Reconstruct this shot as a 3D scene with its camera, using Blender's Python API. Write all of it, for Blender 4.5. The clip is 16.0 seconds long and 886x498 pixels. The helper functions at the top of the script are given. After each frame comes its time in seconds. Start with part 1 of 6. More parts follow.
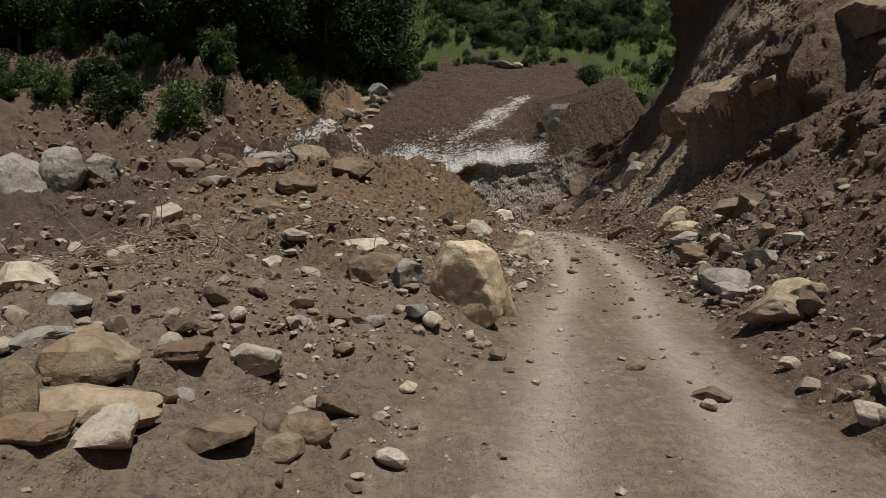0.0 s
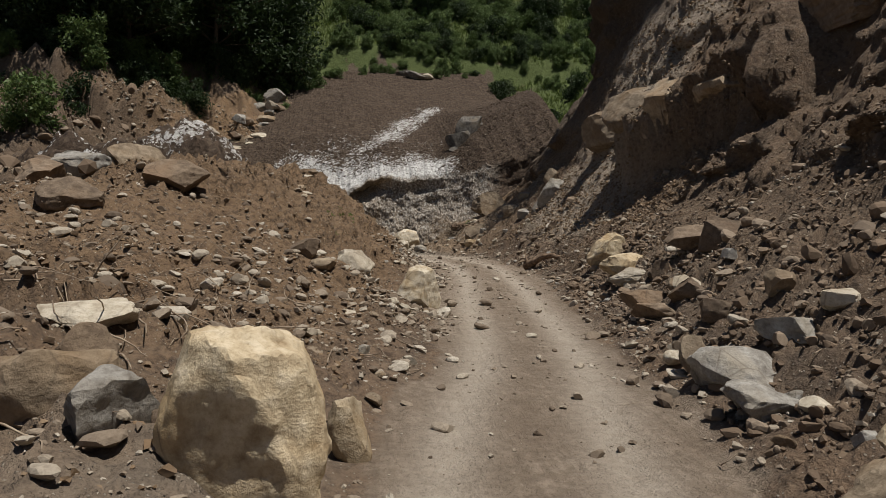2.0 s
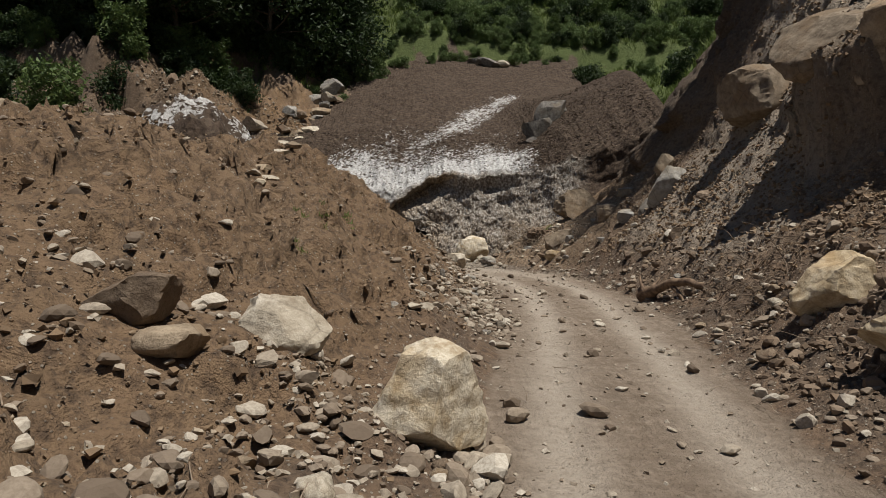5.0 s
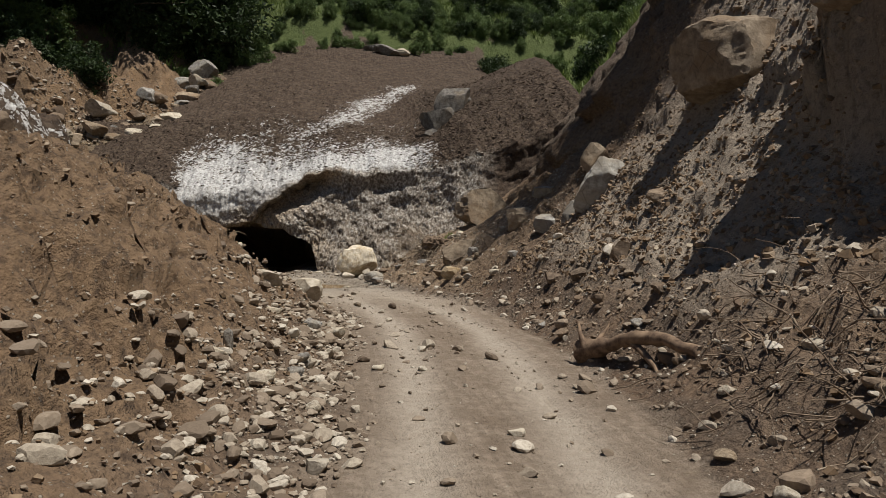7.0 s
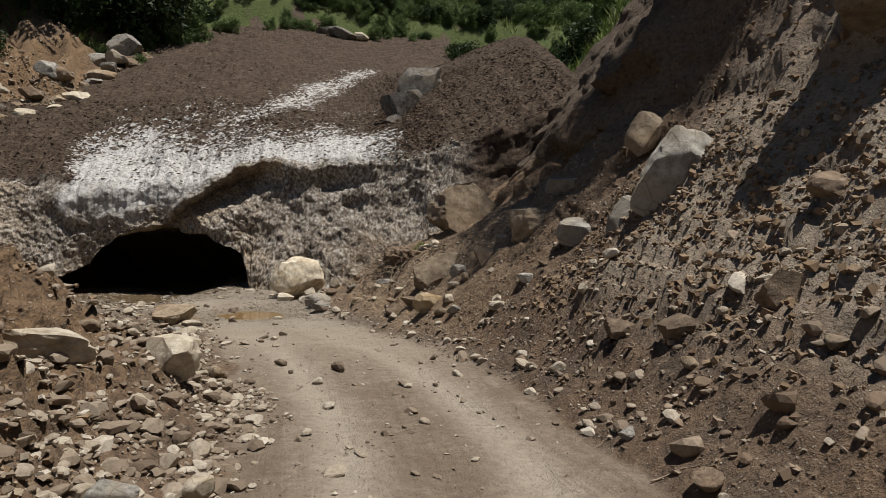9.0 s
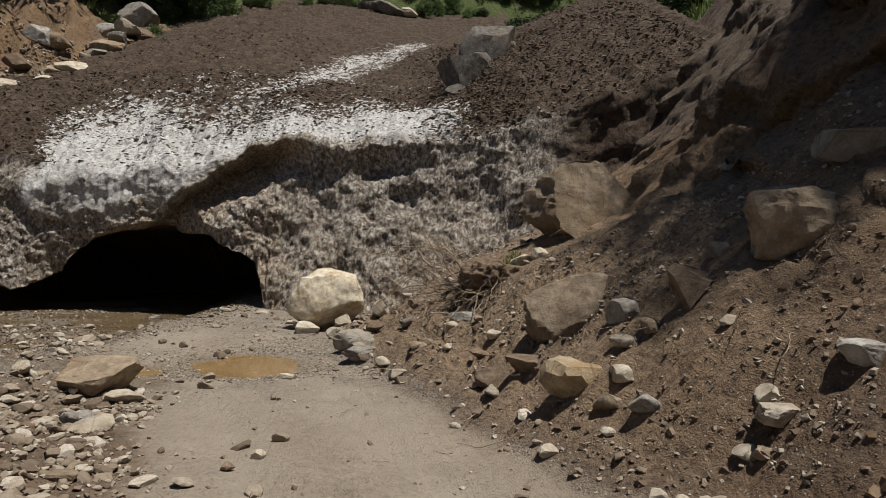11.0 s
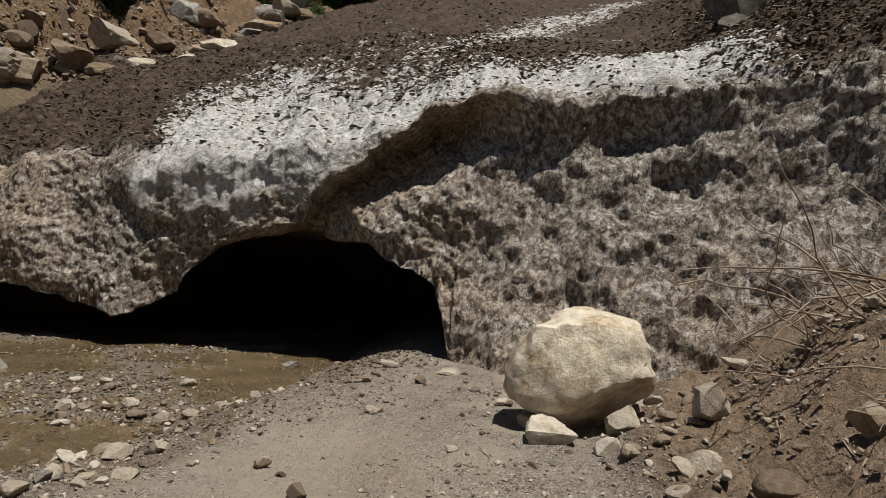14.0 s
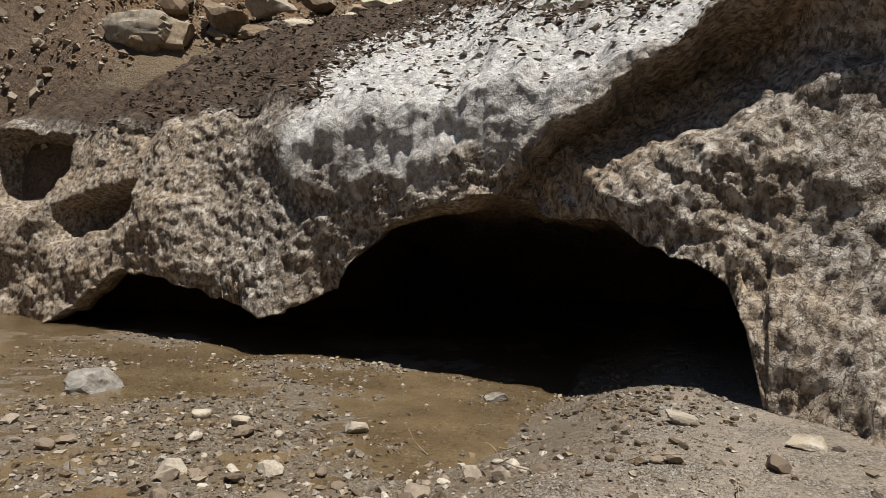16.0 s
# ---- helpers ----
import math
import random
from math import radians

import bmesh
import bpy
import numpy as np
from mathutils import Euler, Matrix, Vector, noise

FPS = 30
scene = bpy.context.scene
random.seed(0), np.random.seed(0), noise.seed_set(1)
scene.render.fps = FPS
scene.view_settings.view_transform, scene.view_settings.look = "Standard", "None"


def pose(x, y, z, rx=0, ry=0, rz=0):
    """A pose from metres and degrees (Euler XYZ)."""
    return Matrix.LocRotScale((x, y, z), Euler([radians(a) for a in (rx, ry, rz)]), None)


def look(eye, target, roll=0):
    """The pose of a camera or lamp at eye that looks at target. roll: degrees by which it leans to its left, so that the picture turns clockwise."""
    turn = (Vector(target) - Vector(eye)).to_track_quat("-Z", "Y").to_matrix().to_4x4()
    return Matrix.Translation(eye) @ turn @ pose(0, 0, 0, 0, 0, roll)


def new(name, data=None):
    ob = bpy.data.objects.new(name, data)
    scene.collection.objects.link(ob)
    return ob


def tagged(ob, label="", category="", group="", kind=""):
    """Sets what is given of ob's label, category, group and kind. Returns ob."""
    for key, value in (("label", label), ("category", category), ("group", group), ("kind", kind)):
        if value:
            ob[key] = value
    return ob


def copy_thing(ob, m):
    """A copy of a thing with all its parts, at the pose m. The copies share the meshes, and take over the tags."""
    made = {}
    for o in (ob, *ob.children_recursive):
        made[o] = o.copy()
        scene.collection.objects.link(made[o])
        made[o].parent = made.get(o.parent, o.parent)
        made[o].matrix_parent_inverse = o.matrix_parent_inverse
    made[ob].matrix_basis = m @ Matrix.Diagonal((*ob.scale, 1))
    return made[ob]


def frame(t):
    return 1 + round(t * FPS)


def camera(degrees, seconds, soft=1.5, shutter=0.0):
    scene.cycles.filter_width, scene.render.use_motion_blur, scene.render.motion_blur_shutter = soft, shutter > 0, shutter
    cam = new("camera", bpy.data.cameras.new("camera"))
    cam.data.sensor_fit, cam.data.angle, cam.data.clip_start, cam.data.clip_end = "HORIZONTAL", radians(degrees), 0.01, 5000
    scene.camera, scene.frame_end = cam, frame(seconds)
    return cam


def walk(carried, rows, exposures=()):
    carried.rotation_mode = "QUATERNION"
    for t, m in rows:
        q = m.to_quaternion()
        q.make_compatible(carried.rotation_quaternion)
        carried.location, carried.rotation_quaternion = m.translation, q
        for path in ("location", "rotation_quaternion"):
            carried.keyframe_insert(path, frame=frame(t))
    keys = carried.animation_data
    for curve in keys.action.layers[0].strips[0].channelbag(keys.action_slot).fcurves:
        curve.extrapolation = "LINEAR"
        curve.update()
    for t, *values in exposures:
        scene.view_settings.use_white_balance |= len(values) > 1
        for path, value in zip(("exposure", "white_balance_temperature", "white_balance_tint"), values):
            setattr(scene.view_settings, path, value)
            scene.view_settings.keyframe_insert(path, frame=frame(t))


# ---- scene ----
cam = camera(67.7, 16.0, soft=0.8)
METRES, EYE, TILT, LEAN, TURN = 45.0, 1.75, -3.8, 0.0, 0.0
ROWS = [
    (0.0, 0.0, 0.0, 0.0, -0.0, 0.0, -0.0),
    (0.5, 0.0078, 0.0316, 0.0035, -1.46, 0.65, -0.03),
    (1.0, 0.0139, 0.0583, 0.0061, -6.55, 1.31, -0.31),
    (1.5, 0.0174, 0.0831, 0.0088, -7.58, 1.46, -0.28),
    (2.0, 0.0225, 0.1112, 0.0111, -7.54, 1.49, -0.3),
    (2.5, 0.0272, 0.1363, 0.0135, -8.31, 1.87, -0.35),
    (3.0, 0.0317, 0.1635, 0.015, -10.21, 1.71, -0.45),
    (3.5, 0.0341, 0.1947, 0.0166, -9.51, 1.52, -0.28),
    (4.0, 0.0374, 0.2245, 0.0177, -6.03, 1.57, -0.48),
    (6.5, 0.0752, 0.3857, 0.0347, 1.09, 2.01, -0.53),
    (7.0, 0.0811, 0.4206, 0.0376, -8.62, 2.09, -0.31),
    (7.5, 0.0859, 0.4536, 0.0406, -11.65, 2.01, -0.35),
    (8.0, 0.0893, 0.4877, 0.0436, -13.08, 2.34, -0.39),
    (10.5, 0.0995, 0.6758, 0.0569, -10.0, 2.75, -1.21),
    (11.0, 0.0997, 0.7144, 0.0589, -9.07, 2.82, -1.51),
    (11.5, 0.0985, 0.7487, 0.0614, -7.36, 2.93, -1.66),
    (12.0, 0.0946, 0.7807, 0.0629, -5.88, 3.41, -1.86),
    (12.5, 0.0909, 0.807, 0.0648, -1.7, 3.31, -1.82),
    (13.0, 0.0852, 0.8345, 0.0666, 1.85, 3.47, -2.39),
    (13.5, 0.0806, 0.8575, 0.0669, 3.95, 3.37, -2.55),
    (14.0, 0.0716, 0.8829, 0.0668, 4.48, 3.55, -2.85),
    (14.5, 0.0609, 0.9093, 0.0659, 9.51, 2.92, -3.16),
    (15.0, 0.0503, 0.932, 0.066, 13.85, 2.73, -3.26),
    (15.5, 0.0385, 0.9543, 0.0646, 16.61, 2.6, -3.36),
    (16.0, 0.025, 0.973, 0.065, 16.98, 2.69, -3.78),
]
walk(cam, [(t, pose(0, 0, EYE, TILT, LEAN, TURN) @ pose(METRES * x, METRES * y, METRES * z, 90 + pitch, roll, yaw)) for t, x, y, z, yaw, pitch, roll in ROWS],
     exposures=((0.0, -0.1), (4.0, 0.05), (8.0, 0.18), (13.5, 0.05), (15.0, 0.32), (16.0, 0.43)))

# ---- light ----
SUN_WAY = Vector((0.20, -0.20, 0.96)).normalized()
world = bpy.data.worlds.new("world")
scene.world = world
world.use_nodes = True
wn = world.node_tree.nodes
sky = wn.new("ShaderNodeTexSky")
sky.sky_type = "NISHITA"
sky.sun_disc = False
sky.sun_elevation = math.asin(SUN_WAY.z)
sky.sun_rotation = math.atan2(SUN_WAY.x, SUN_WAY.y)
sky.altitude = 2500
wn["Background"].inputs["Strength"].default_value = 0.05
world.node_tree.links.new(sky.outputs["Color"], wn["Background"].inputs["Color"])
sun_data = bpy.data.lights.new("sun", "SUN")
sun_data.energy, sun_data.angle, sun_data.color = 5.0, radians(0.55), (1.0, 0.96, 0.9)
sun = new("sun", sun_data)
sun.matrix_world = look(SUN_WAY * 80, (0, 0, 0))

# ---- vectorised noise ----
def hash01(ix, iy, iz, seed):
    h = (ix.astype(np.int64) * 374761393 + iy.astype(np.int64) * 668265263 + iz.astype(np.int64) * 2147483647 + seed * 974634777) & 0xFFFFFFFF
    h = ((h ^ (h >> 13)) * 1274126177) & 0xFFFFFFFF
    h = ((h ^ (h >> 16)) * 2246822519) & 0xFFFFFFFF
    return ((h ^ (h >> 15)) & 0xFFFFFF) / float(0xFFFFFF)


def vnoise(x, y, z=None, seed=0):
    """Smooth value noise in -1..1."""
    x, y = np.asarray(x, float), np.asarray(y, float)
    flat = z is None
    z = np.zeros_like(x) if flat else np.asarray(z, float)
    ix, iy, iz = np.floor(x), np.floor(y), np.floor(z)
    fx, fy, fz = x - ix, y - iy, z - iz
    fx, fy, fz = (f * f * f * (f * (f * 6 - 15) + 10) for f in (fx, fy, fz))
    total = np.zeros_like(x)
    for dz in ((0,) if flat else (0, 1)):
        wz = 1.0 if flat else (fz if dz else 1 - fz)
        for dy in (0, 1):
            wy = fy if dy else 1 - fy
            for dx in (0, 1):
                wx = fx if dx else 1 - fx
                total = total + hash01(ix + dx, iy + dy, iz + dz, seed) * wx * wy * wz
    return total * 2 - 1


def fbm(x, y, z=None, octaves=4, seed=0, gain=0.5):
    total, amp = 0.0, 1.0
    for o in range(octaves):
        k = 2.03 ** o
        total = total + amp * vnoise(np.asarray(x) * k + 17.3 * o, np.asarray(y) * k - 9.1 * o, None if z is None else np.asarray(z) * k + 3.7 * o, seed + o)
        amp *= gain
    return total


def worley(x, y, z, seed=0):
    """Distances to the nearest and second nearest of scattered points."""
    x, y, z = (np.asarray(a, float) for a in (x, y, z))
    ix, iy, iz = np.floor(x), np.floor(y), np.floor(z)
    one, two = np.full(x.shape, 9.0), np.full(x.shape, 9.0)
    for dx in (-1, 0, 1):
        for dy in (-1, 0, 1):
            for dz in (-1, 0, 1):
                cx, cy, cz = ix + dx, iy + dy, iz + dz
                px = cx + hash01(cx, cy, cz, seed)
                py = cy + hash01(cx, cy, cz, seed + 11)
                pz = cz + hash01(cx, cy, cz, seed + 23)
                d = np.sqrt((px - x) ** 2 + (py - y) ** 2 + (pz - z) ** 2)
                two = np.minimum(two, np.maximum(one, d))
                one = np.minimum(one, d)
    return one, two


def sstep(a, b, v):
    t = np.clip((np.asarray(v, float) - a) / (b - a), 0, 1)
    return t * t * (3 - 2 * t)


def curve(v, xs, ys):
    """A smooth line through a few knots."""
    v = np.asarray(v, float)
    lo, hi = np.interp(v - 0.9, xs, ys), np.interp(v + 0.9, xs, ys)
    return (lo + hi + 2 * np.interp(v, xs, ys)) / 4


# ---- lie of the land ----
def road_left(y):
    return curve(y, (-20, 0, 4, 8, 13, 17, 23.5, 28, 33, 38, 41, 44.5, 60), (-3.5, -1.5, -0.4, 0.55, 1.75, 2.5, 3.4, 3.7, 3.7, 2.7, 2.0, 0.2, 0.2))


def road_right(y):
    return curve(y, (-20, 0, 4.5, 9, 13, 18, 25.5, 32, 36, 38.5, 41, 44, 47, 50, 60, 90), (0.0, 2.2, 3.0, 3.8, 4.6, 5.5, 6.9, 7.3, 6.9, 6.2, 5.6, 4.4, 4.3, 5.4, 8.0, 13.0))


def road_level(y):
    return curve(y, (-20, 10, 20, 28, 36, 43, 48), (0.0, 0.0, 0.13, 0.25, 0.24, 0.1, 0.05))


def stream_edge(y):
    return curve(y, (38, 42, 44.7, 46.4, 48.5, 51, 53, 64), (-5.0, -2.6, -1.2, -0.2, 0.3, 0.8, 1.2, 1.5))


def talus(d):
    """Height of the eroded slope at a distance from the road's edge."""
    return np.interp(d, (0, 0.8, 2.0, 2.8, 3.9, 5.1, 6.0, 8.0, 11.0, 15, 30, 60), (0, 0.35, 1.45, 2.0, 3.0, 4.4, 6.0, 9.6, 15.0, 21, 36, 60))


def berm_height(y):
    return curve(y, (-20, -5, 4, 9, 14, 18, 22, 26, 30, 33.5, 36, 38.5, 41), (0.3, 0.35, 0.5, 1.0, 1.35, 2.3, 2.95, 3.1, 2.95, 2.6, 1.1, 0.25, 0.0))


def berm_width(y):
    return curve(y, (0, 9, 14, 18, 22, 26, 30, 34, 38), (2.0, 3.0, 4.0, 5.6, 4.8, 4.3, 4.0, 3.8, 3.5))


def plain_level(x, y):
    near = curve(y, (-20, 5, 12, 17, 24, 30, 35, 40, 45), (0.2, 0.3, 0.5, 0.9, 2.7, 3.2, 3.0, 1.0, -0.42))
    far = curve(y, (-20, 5, 17, 30, 40, 45), (0.0, 0.2, 0.8, 1.6, 1.6, 0.8))
    return near + (far - near) * sstep(-9, -15, x)


def bank_edge(y):
    """Where the snow's left edge meets the bank."""
    return curve(y, (50, 56, 58, 61, 63.3, 68, 76, 90), (-20, -15, -12, -8.8, -7.4, -6.4, -4.5, -2.0))


def hill_level(x, y):
    """The hillside beyond the snow, and the floor of the gully below it."""
    snow = far_roof(x, y)
    sunk = np.interp(y, (40, 69, 73, 80, 85, 400), (-0.42, -0.42, 11.0, 17.8, 21.0, 21.0 + 0.49 * 315))
    up = np.clip(y - 83, 0, 400) * 0.24
    mid = np.where(y < 74, np.minimum(sunk, snow - 0.8), np.where(y < 82, snow - 0.8, snow - 0.8 + np.clip(y - 82, 0, 2)))
    e = np.clip(bank_edge(y) - x, -1.5, 14)
    bank = -0.42 + (snow + 0.1 + 0.34 * e + 0.42) * sstep(55.5, 58, y)
    z = np.where(e > -1.4, np.maximum(mid, bank), mid)
    return z + up


def far_roof(x, y):
    """The plane of the snow well behind its lip, with the debris heaped along the cliff."""
    heap = curve(x, (-20, 7, 8, 9, 10, 11, 13, 16), (0, 0, 0.2, 1.0, 1.9, 2.5, 3.9, 5.5)) * (1 - sstep(57, 72, y))
    return 5.75 + 0.485 * (y - 54.2) + curve(x, (-20, -8, -2, 1, 20), (-1.8, -1.6, -0.4, 0, 0)) + heap


def slope_k(y):
    return curve(y, (0, 14, 18.5, 22, 27, 36, 39.5, 41.5, 43, 46, 60), (1.0, 0.97, 0.88, 0.95, 1.25, 1.27, 1.08, 0.97, 0.84, 0.77, 0.8))


def brow_at(y):
    """Distance up the slope of the cliff's overhanging brow."""
    return curve(y, (19, 21, 24, 27, 33), (5.3, 5.1, 4.3, 4.1, 4.7)) + 0.35 * vnoise(y * 0.8, y * 0, seed=19)


def land(x, y):
    """Height of the bare ground, without its fine roughness."""
    x, y = np.asarray(x, float), np.asarray(y, float)
    lvl = road_level(y)
    e, d = road_left(y) - x, x - road_right(y)
    # ground left of the road: a bank of bulldozed earth, then the gully
    b, w = berm_height(y), berm_width(y)
    t = np.clip(e / w, 0, 1)
    up = b * (0.55 * t + 0.45 * t * t * (3 - 2 * t))
    away = sstep(0, 1, (e - w - 1.5) / 5.0)
    plain = plain_level(x, y)
    left = up + (plain - up) * away
    left = np.where(y > 36, left * (1 - sstep(36, 43, y)), left)
    left = np.where(e > 0, left, 0)
    # the slope right of the road
    k = slope_k(y)
    right = np.where(d > 0, talus(d * k), 0)
    at = brow_at(y)
    ledge = sstep(at - 0.15, at + 0.2, d * k) - sstep(at + 0.3, at + 4.5, d * k)
    right = right + 1.9 * ledge * sstep(19, 21, y) * (1 - sstep(26.5, 28.5, y))
    right = right + sstep(32, 37, y) * (1 - sstep(39, 44, y)) * np.clip(d - 8.5, 0, 5) * 1.8
    z = lvl + left + right
    # the stream bed and the floor of the cave
    s = sstep(0.5, -1.4, x - stream_edge(y)) * sstep(41, 46, y)
    z = z + (np.minimum(z, -0.42) - z) * s
    back = hill_level(x, y)
    z = np.where(y > 52, np.maximum(z, back), z)
    z = np.where((x < -15) & (y > 30) & (y < 60), np.maximum(z, np.interp(y, (30, 36, 42, 50, 60), (0.5, 1.2, 2.2, 6.0, 11.0)) * sstep(-15, -19, x)), z)
    # the scarp along the top of the far bank
    rim = y + 0.18 * np.clip(x + 26, -20, 14) - 61.0 + 1.1 * vnoise(x * 0.33, x * 0, seed=171) + 0.5 * vnoise(x * 1.1, x * 0, seed=172)
    z = z + 2.4 * (sstep(-0.1, 0.7, rim) - sstep(1.0, 9.0, rim)) * sstep(-12.5, -15, x)
    # the two puddles
    for px, py, rx, ry, dip in ((3.08, 43.6, 1.0, 1.14, 0.11), (1.5, 42.95, 0.5, 0.45, 0.085)):
        px, py = px + 0.1 * vnoise(x * 3.1, y * 3.1, seed=161), py + 0.12 * vnoise(x * 2.7, y * 2.7, seed=163)
        z = z - dip * np.exp(-(((x - px) / rx) ** 2 + ((y - py) / ry) ** 2) ** 2)
    return z


def rough(x, y):
    """The ground's unevenness: fine on the road, coarse on the slopes."""
    e, d = road_left(y) - x, x - road_right(y)
    off = np.clip(np.maximum(e, d) / 0.8, 0, 1)
    cliff = sstep(2.2, 5.0, d) * (1 - 0.75 * sstep(42, 45, y) * (1 - sstep(8, 10, d)))
    z = 0.035 * fbm(x * 0.7, y * 0.7, octaves=3, seed=3) + 0.014 * fbm(x * 5, y * 5, octaves=3, seed=7)
    ruts = np.zeros_like(x)
    mid = (road_left(y) + road_right(y)) / 2
    for side in (-0.72, 0.78):
        ruts = ruts - 0.035 * np.exp(-((x - mid - side + 0.12 * vnoise(y * 0.2, y * 0 + side, seed=5)) / 0.26) ** 2)
    z = z + ruts * (1 - off) * (1 - sstep(39, 43, y))
    lumps = 0.15 * fbm(x * 0.55, y * 0.55, octaves=5, seed=21, gain=0.58) + 0.07 * np.abs(fbm(x * 2.6, y * 2.6, octaves=3, seed=31))
    crumb = 1 - np.abs(fbm(x * 3.4, y * 3.4, octaves=3, seed=33, gain=0.65))
    torn = sstep(-0.1, 0.35, fbm(x * 0.4, y * 0.4, octaves=2, seed=35))
    lumps = lumps + (0.05 + 0.11 * torn) * (crumb - 0.6)
    steep_bank = sstep(0.8, 2.0, e) * sstep(18, 21, y) * (1 - sstep(35, 37, y))
    lumps = lumps + steep_bank * (0.34 * (0.75 - np.abs(fbm(x * 1.4, y * 1.4, octaves=5, seed=37, gain=0.66))) - 0.1 - 0.16 * sstep(0.35, 0.55, vnoise(x * 1.5, y * 1.5, seed=39)))
    lumps = lumps * (1 - 0.65 * sstep(1.8, 3.6, d))
    z = z + off * lumps * (1 - 0.85 * sstep(41, 45, y) * (d < 0))
    ridged = 1 - np.abs(fbm(x * 0.35 + 0.2 * y, y * 0.22, octaves=4, seed=41))
    z = z + cliff * (0.45 * (ridged - 0.65) + 0.28 * fbm(x * 0.8, y * 1.1, octaves=4, seed=51, gain=0.55) + 0.12 * (0.4 - np.abs(fbm(x * 3.1, y * 3.1, octaves=3, seed=53, gain=0.6))))
    hill = sstep(62, 74, y)
    bank = np.maximum(sstep(56, 60, y) * sstep(0.5, -2.5, x - bank_edge(y)), sstep(-14, -18, x) * sstep(34, 44, y)) * (1 - sstep(90, 110, y))
    gullies = 1 - np.abs(fbm(x * 0.28 + 0.06 * y, y * 0.16, octaves=4, seed=63))
    z = z + bank * (1.9 * (gullies - 0.7) + 0.5 * fbm(x * 0.9, y * 0.9, octaves=3, seed=65, gain=0.6))
    # the gully left of the bank, churned by the slide
    churned = sstep(-5.5, -8.5, x) * sstep(6, 12, y) * (1 - sstep(40, 46, y))
    z = z + sstep(-13, -16, x) * sstep(36, 42, y) * (1 - sstep(60, 64, y)) * (0.32 * (0.5 - np.abs(fbm(x * 0.6, y * 0.6, octaves=5, seed=173, gain=0.66))) + 0.35 * fbm(x * 1.3, y * 1.3, octaves=3, seed=174, gain=0.65))
    z = z + churned * (0.55 * fbm(x * 0.3, y * 0.3, octaves=3, seed=67) + 0.5 * (0.4 - np.abs(fbm(x * 0.7, y * 0.7, octaves=4, seed=69, gain=0.6))))
    # tyre marks in the mud before the cave
    for ax, ay, n in ((0.21, 46.6, 1), (0.53, 46.8, 1), (0.41, 47.48, 1), (0.75, 47.6, 1)):
        along, across = (x - ax) * 0.84 - (y - ay) * 0.54, (x - ax) * 0.54 + (y - ay) * 0.84
        z = z - 0.06 * np.exp(-((across + 0.05 * np.sin(along * 1.3)) / 0.1) ** 2) * sstep(-0.3, 0.1, along) * (1 - sstep(2.4, 3.4, along))
    return z + hill * 0.8 * fbm(x * 0.12, y * 0.12, octaves=4, seed=61)


def terraces(x, y, z):
    """Small crumbled steps by which loose earth breaks down a slope."""
    e, d = road_left(y) - x, x - road_right(y)
    far = sstep(56, 59, y) * sstep(0.5, -1.0, x - bank_edge(y)) * (1 - sstep(70, 78, y))
    where = np.maximum(sstep(0.7, 1.7, np.maximum(e, d)) * (1 - sstep(44, 47, y)), far)
    where = where * (0.35 + 0.65 * sstep(-0.45, 0.3, fbm(x * 0.4, y * 0.4, octaves=2, seed=121)))
    where = where * (1 - 0.8 * sstep(1.2, 2.8, d)) * (1 - 0.6 * sstep(0.3, 0.8, d) * sstep(35, 37, y))
    step = np.zeros_like(z)
    for pitch, scale, amount, seed in ((0.55, 0.4, 0.55, 123), (0.22, 0.9, 0.75, 127)):
        f = z / pitch + 1.5 * fbm(x * scale, y * scale, octaves=2, seed=seed)
        f = f - np.floor(f)
        step = step + amount * pitch * (sstep(0.7, 1.0, f) - f + 0.3)
    return where * step


def ground_z(x, y):
    x, y = np.atleast_1d(np.asarray(x, float)), np.atleast_1d(np.asarray(y, float))
    z = land(x, y) + rough(x, y)
    return z + terraces(x, y, z)


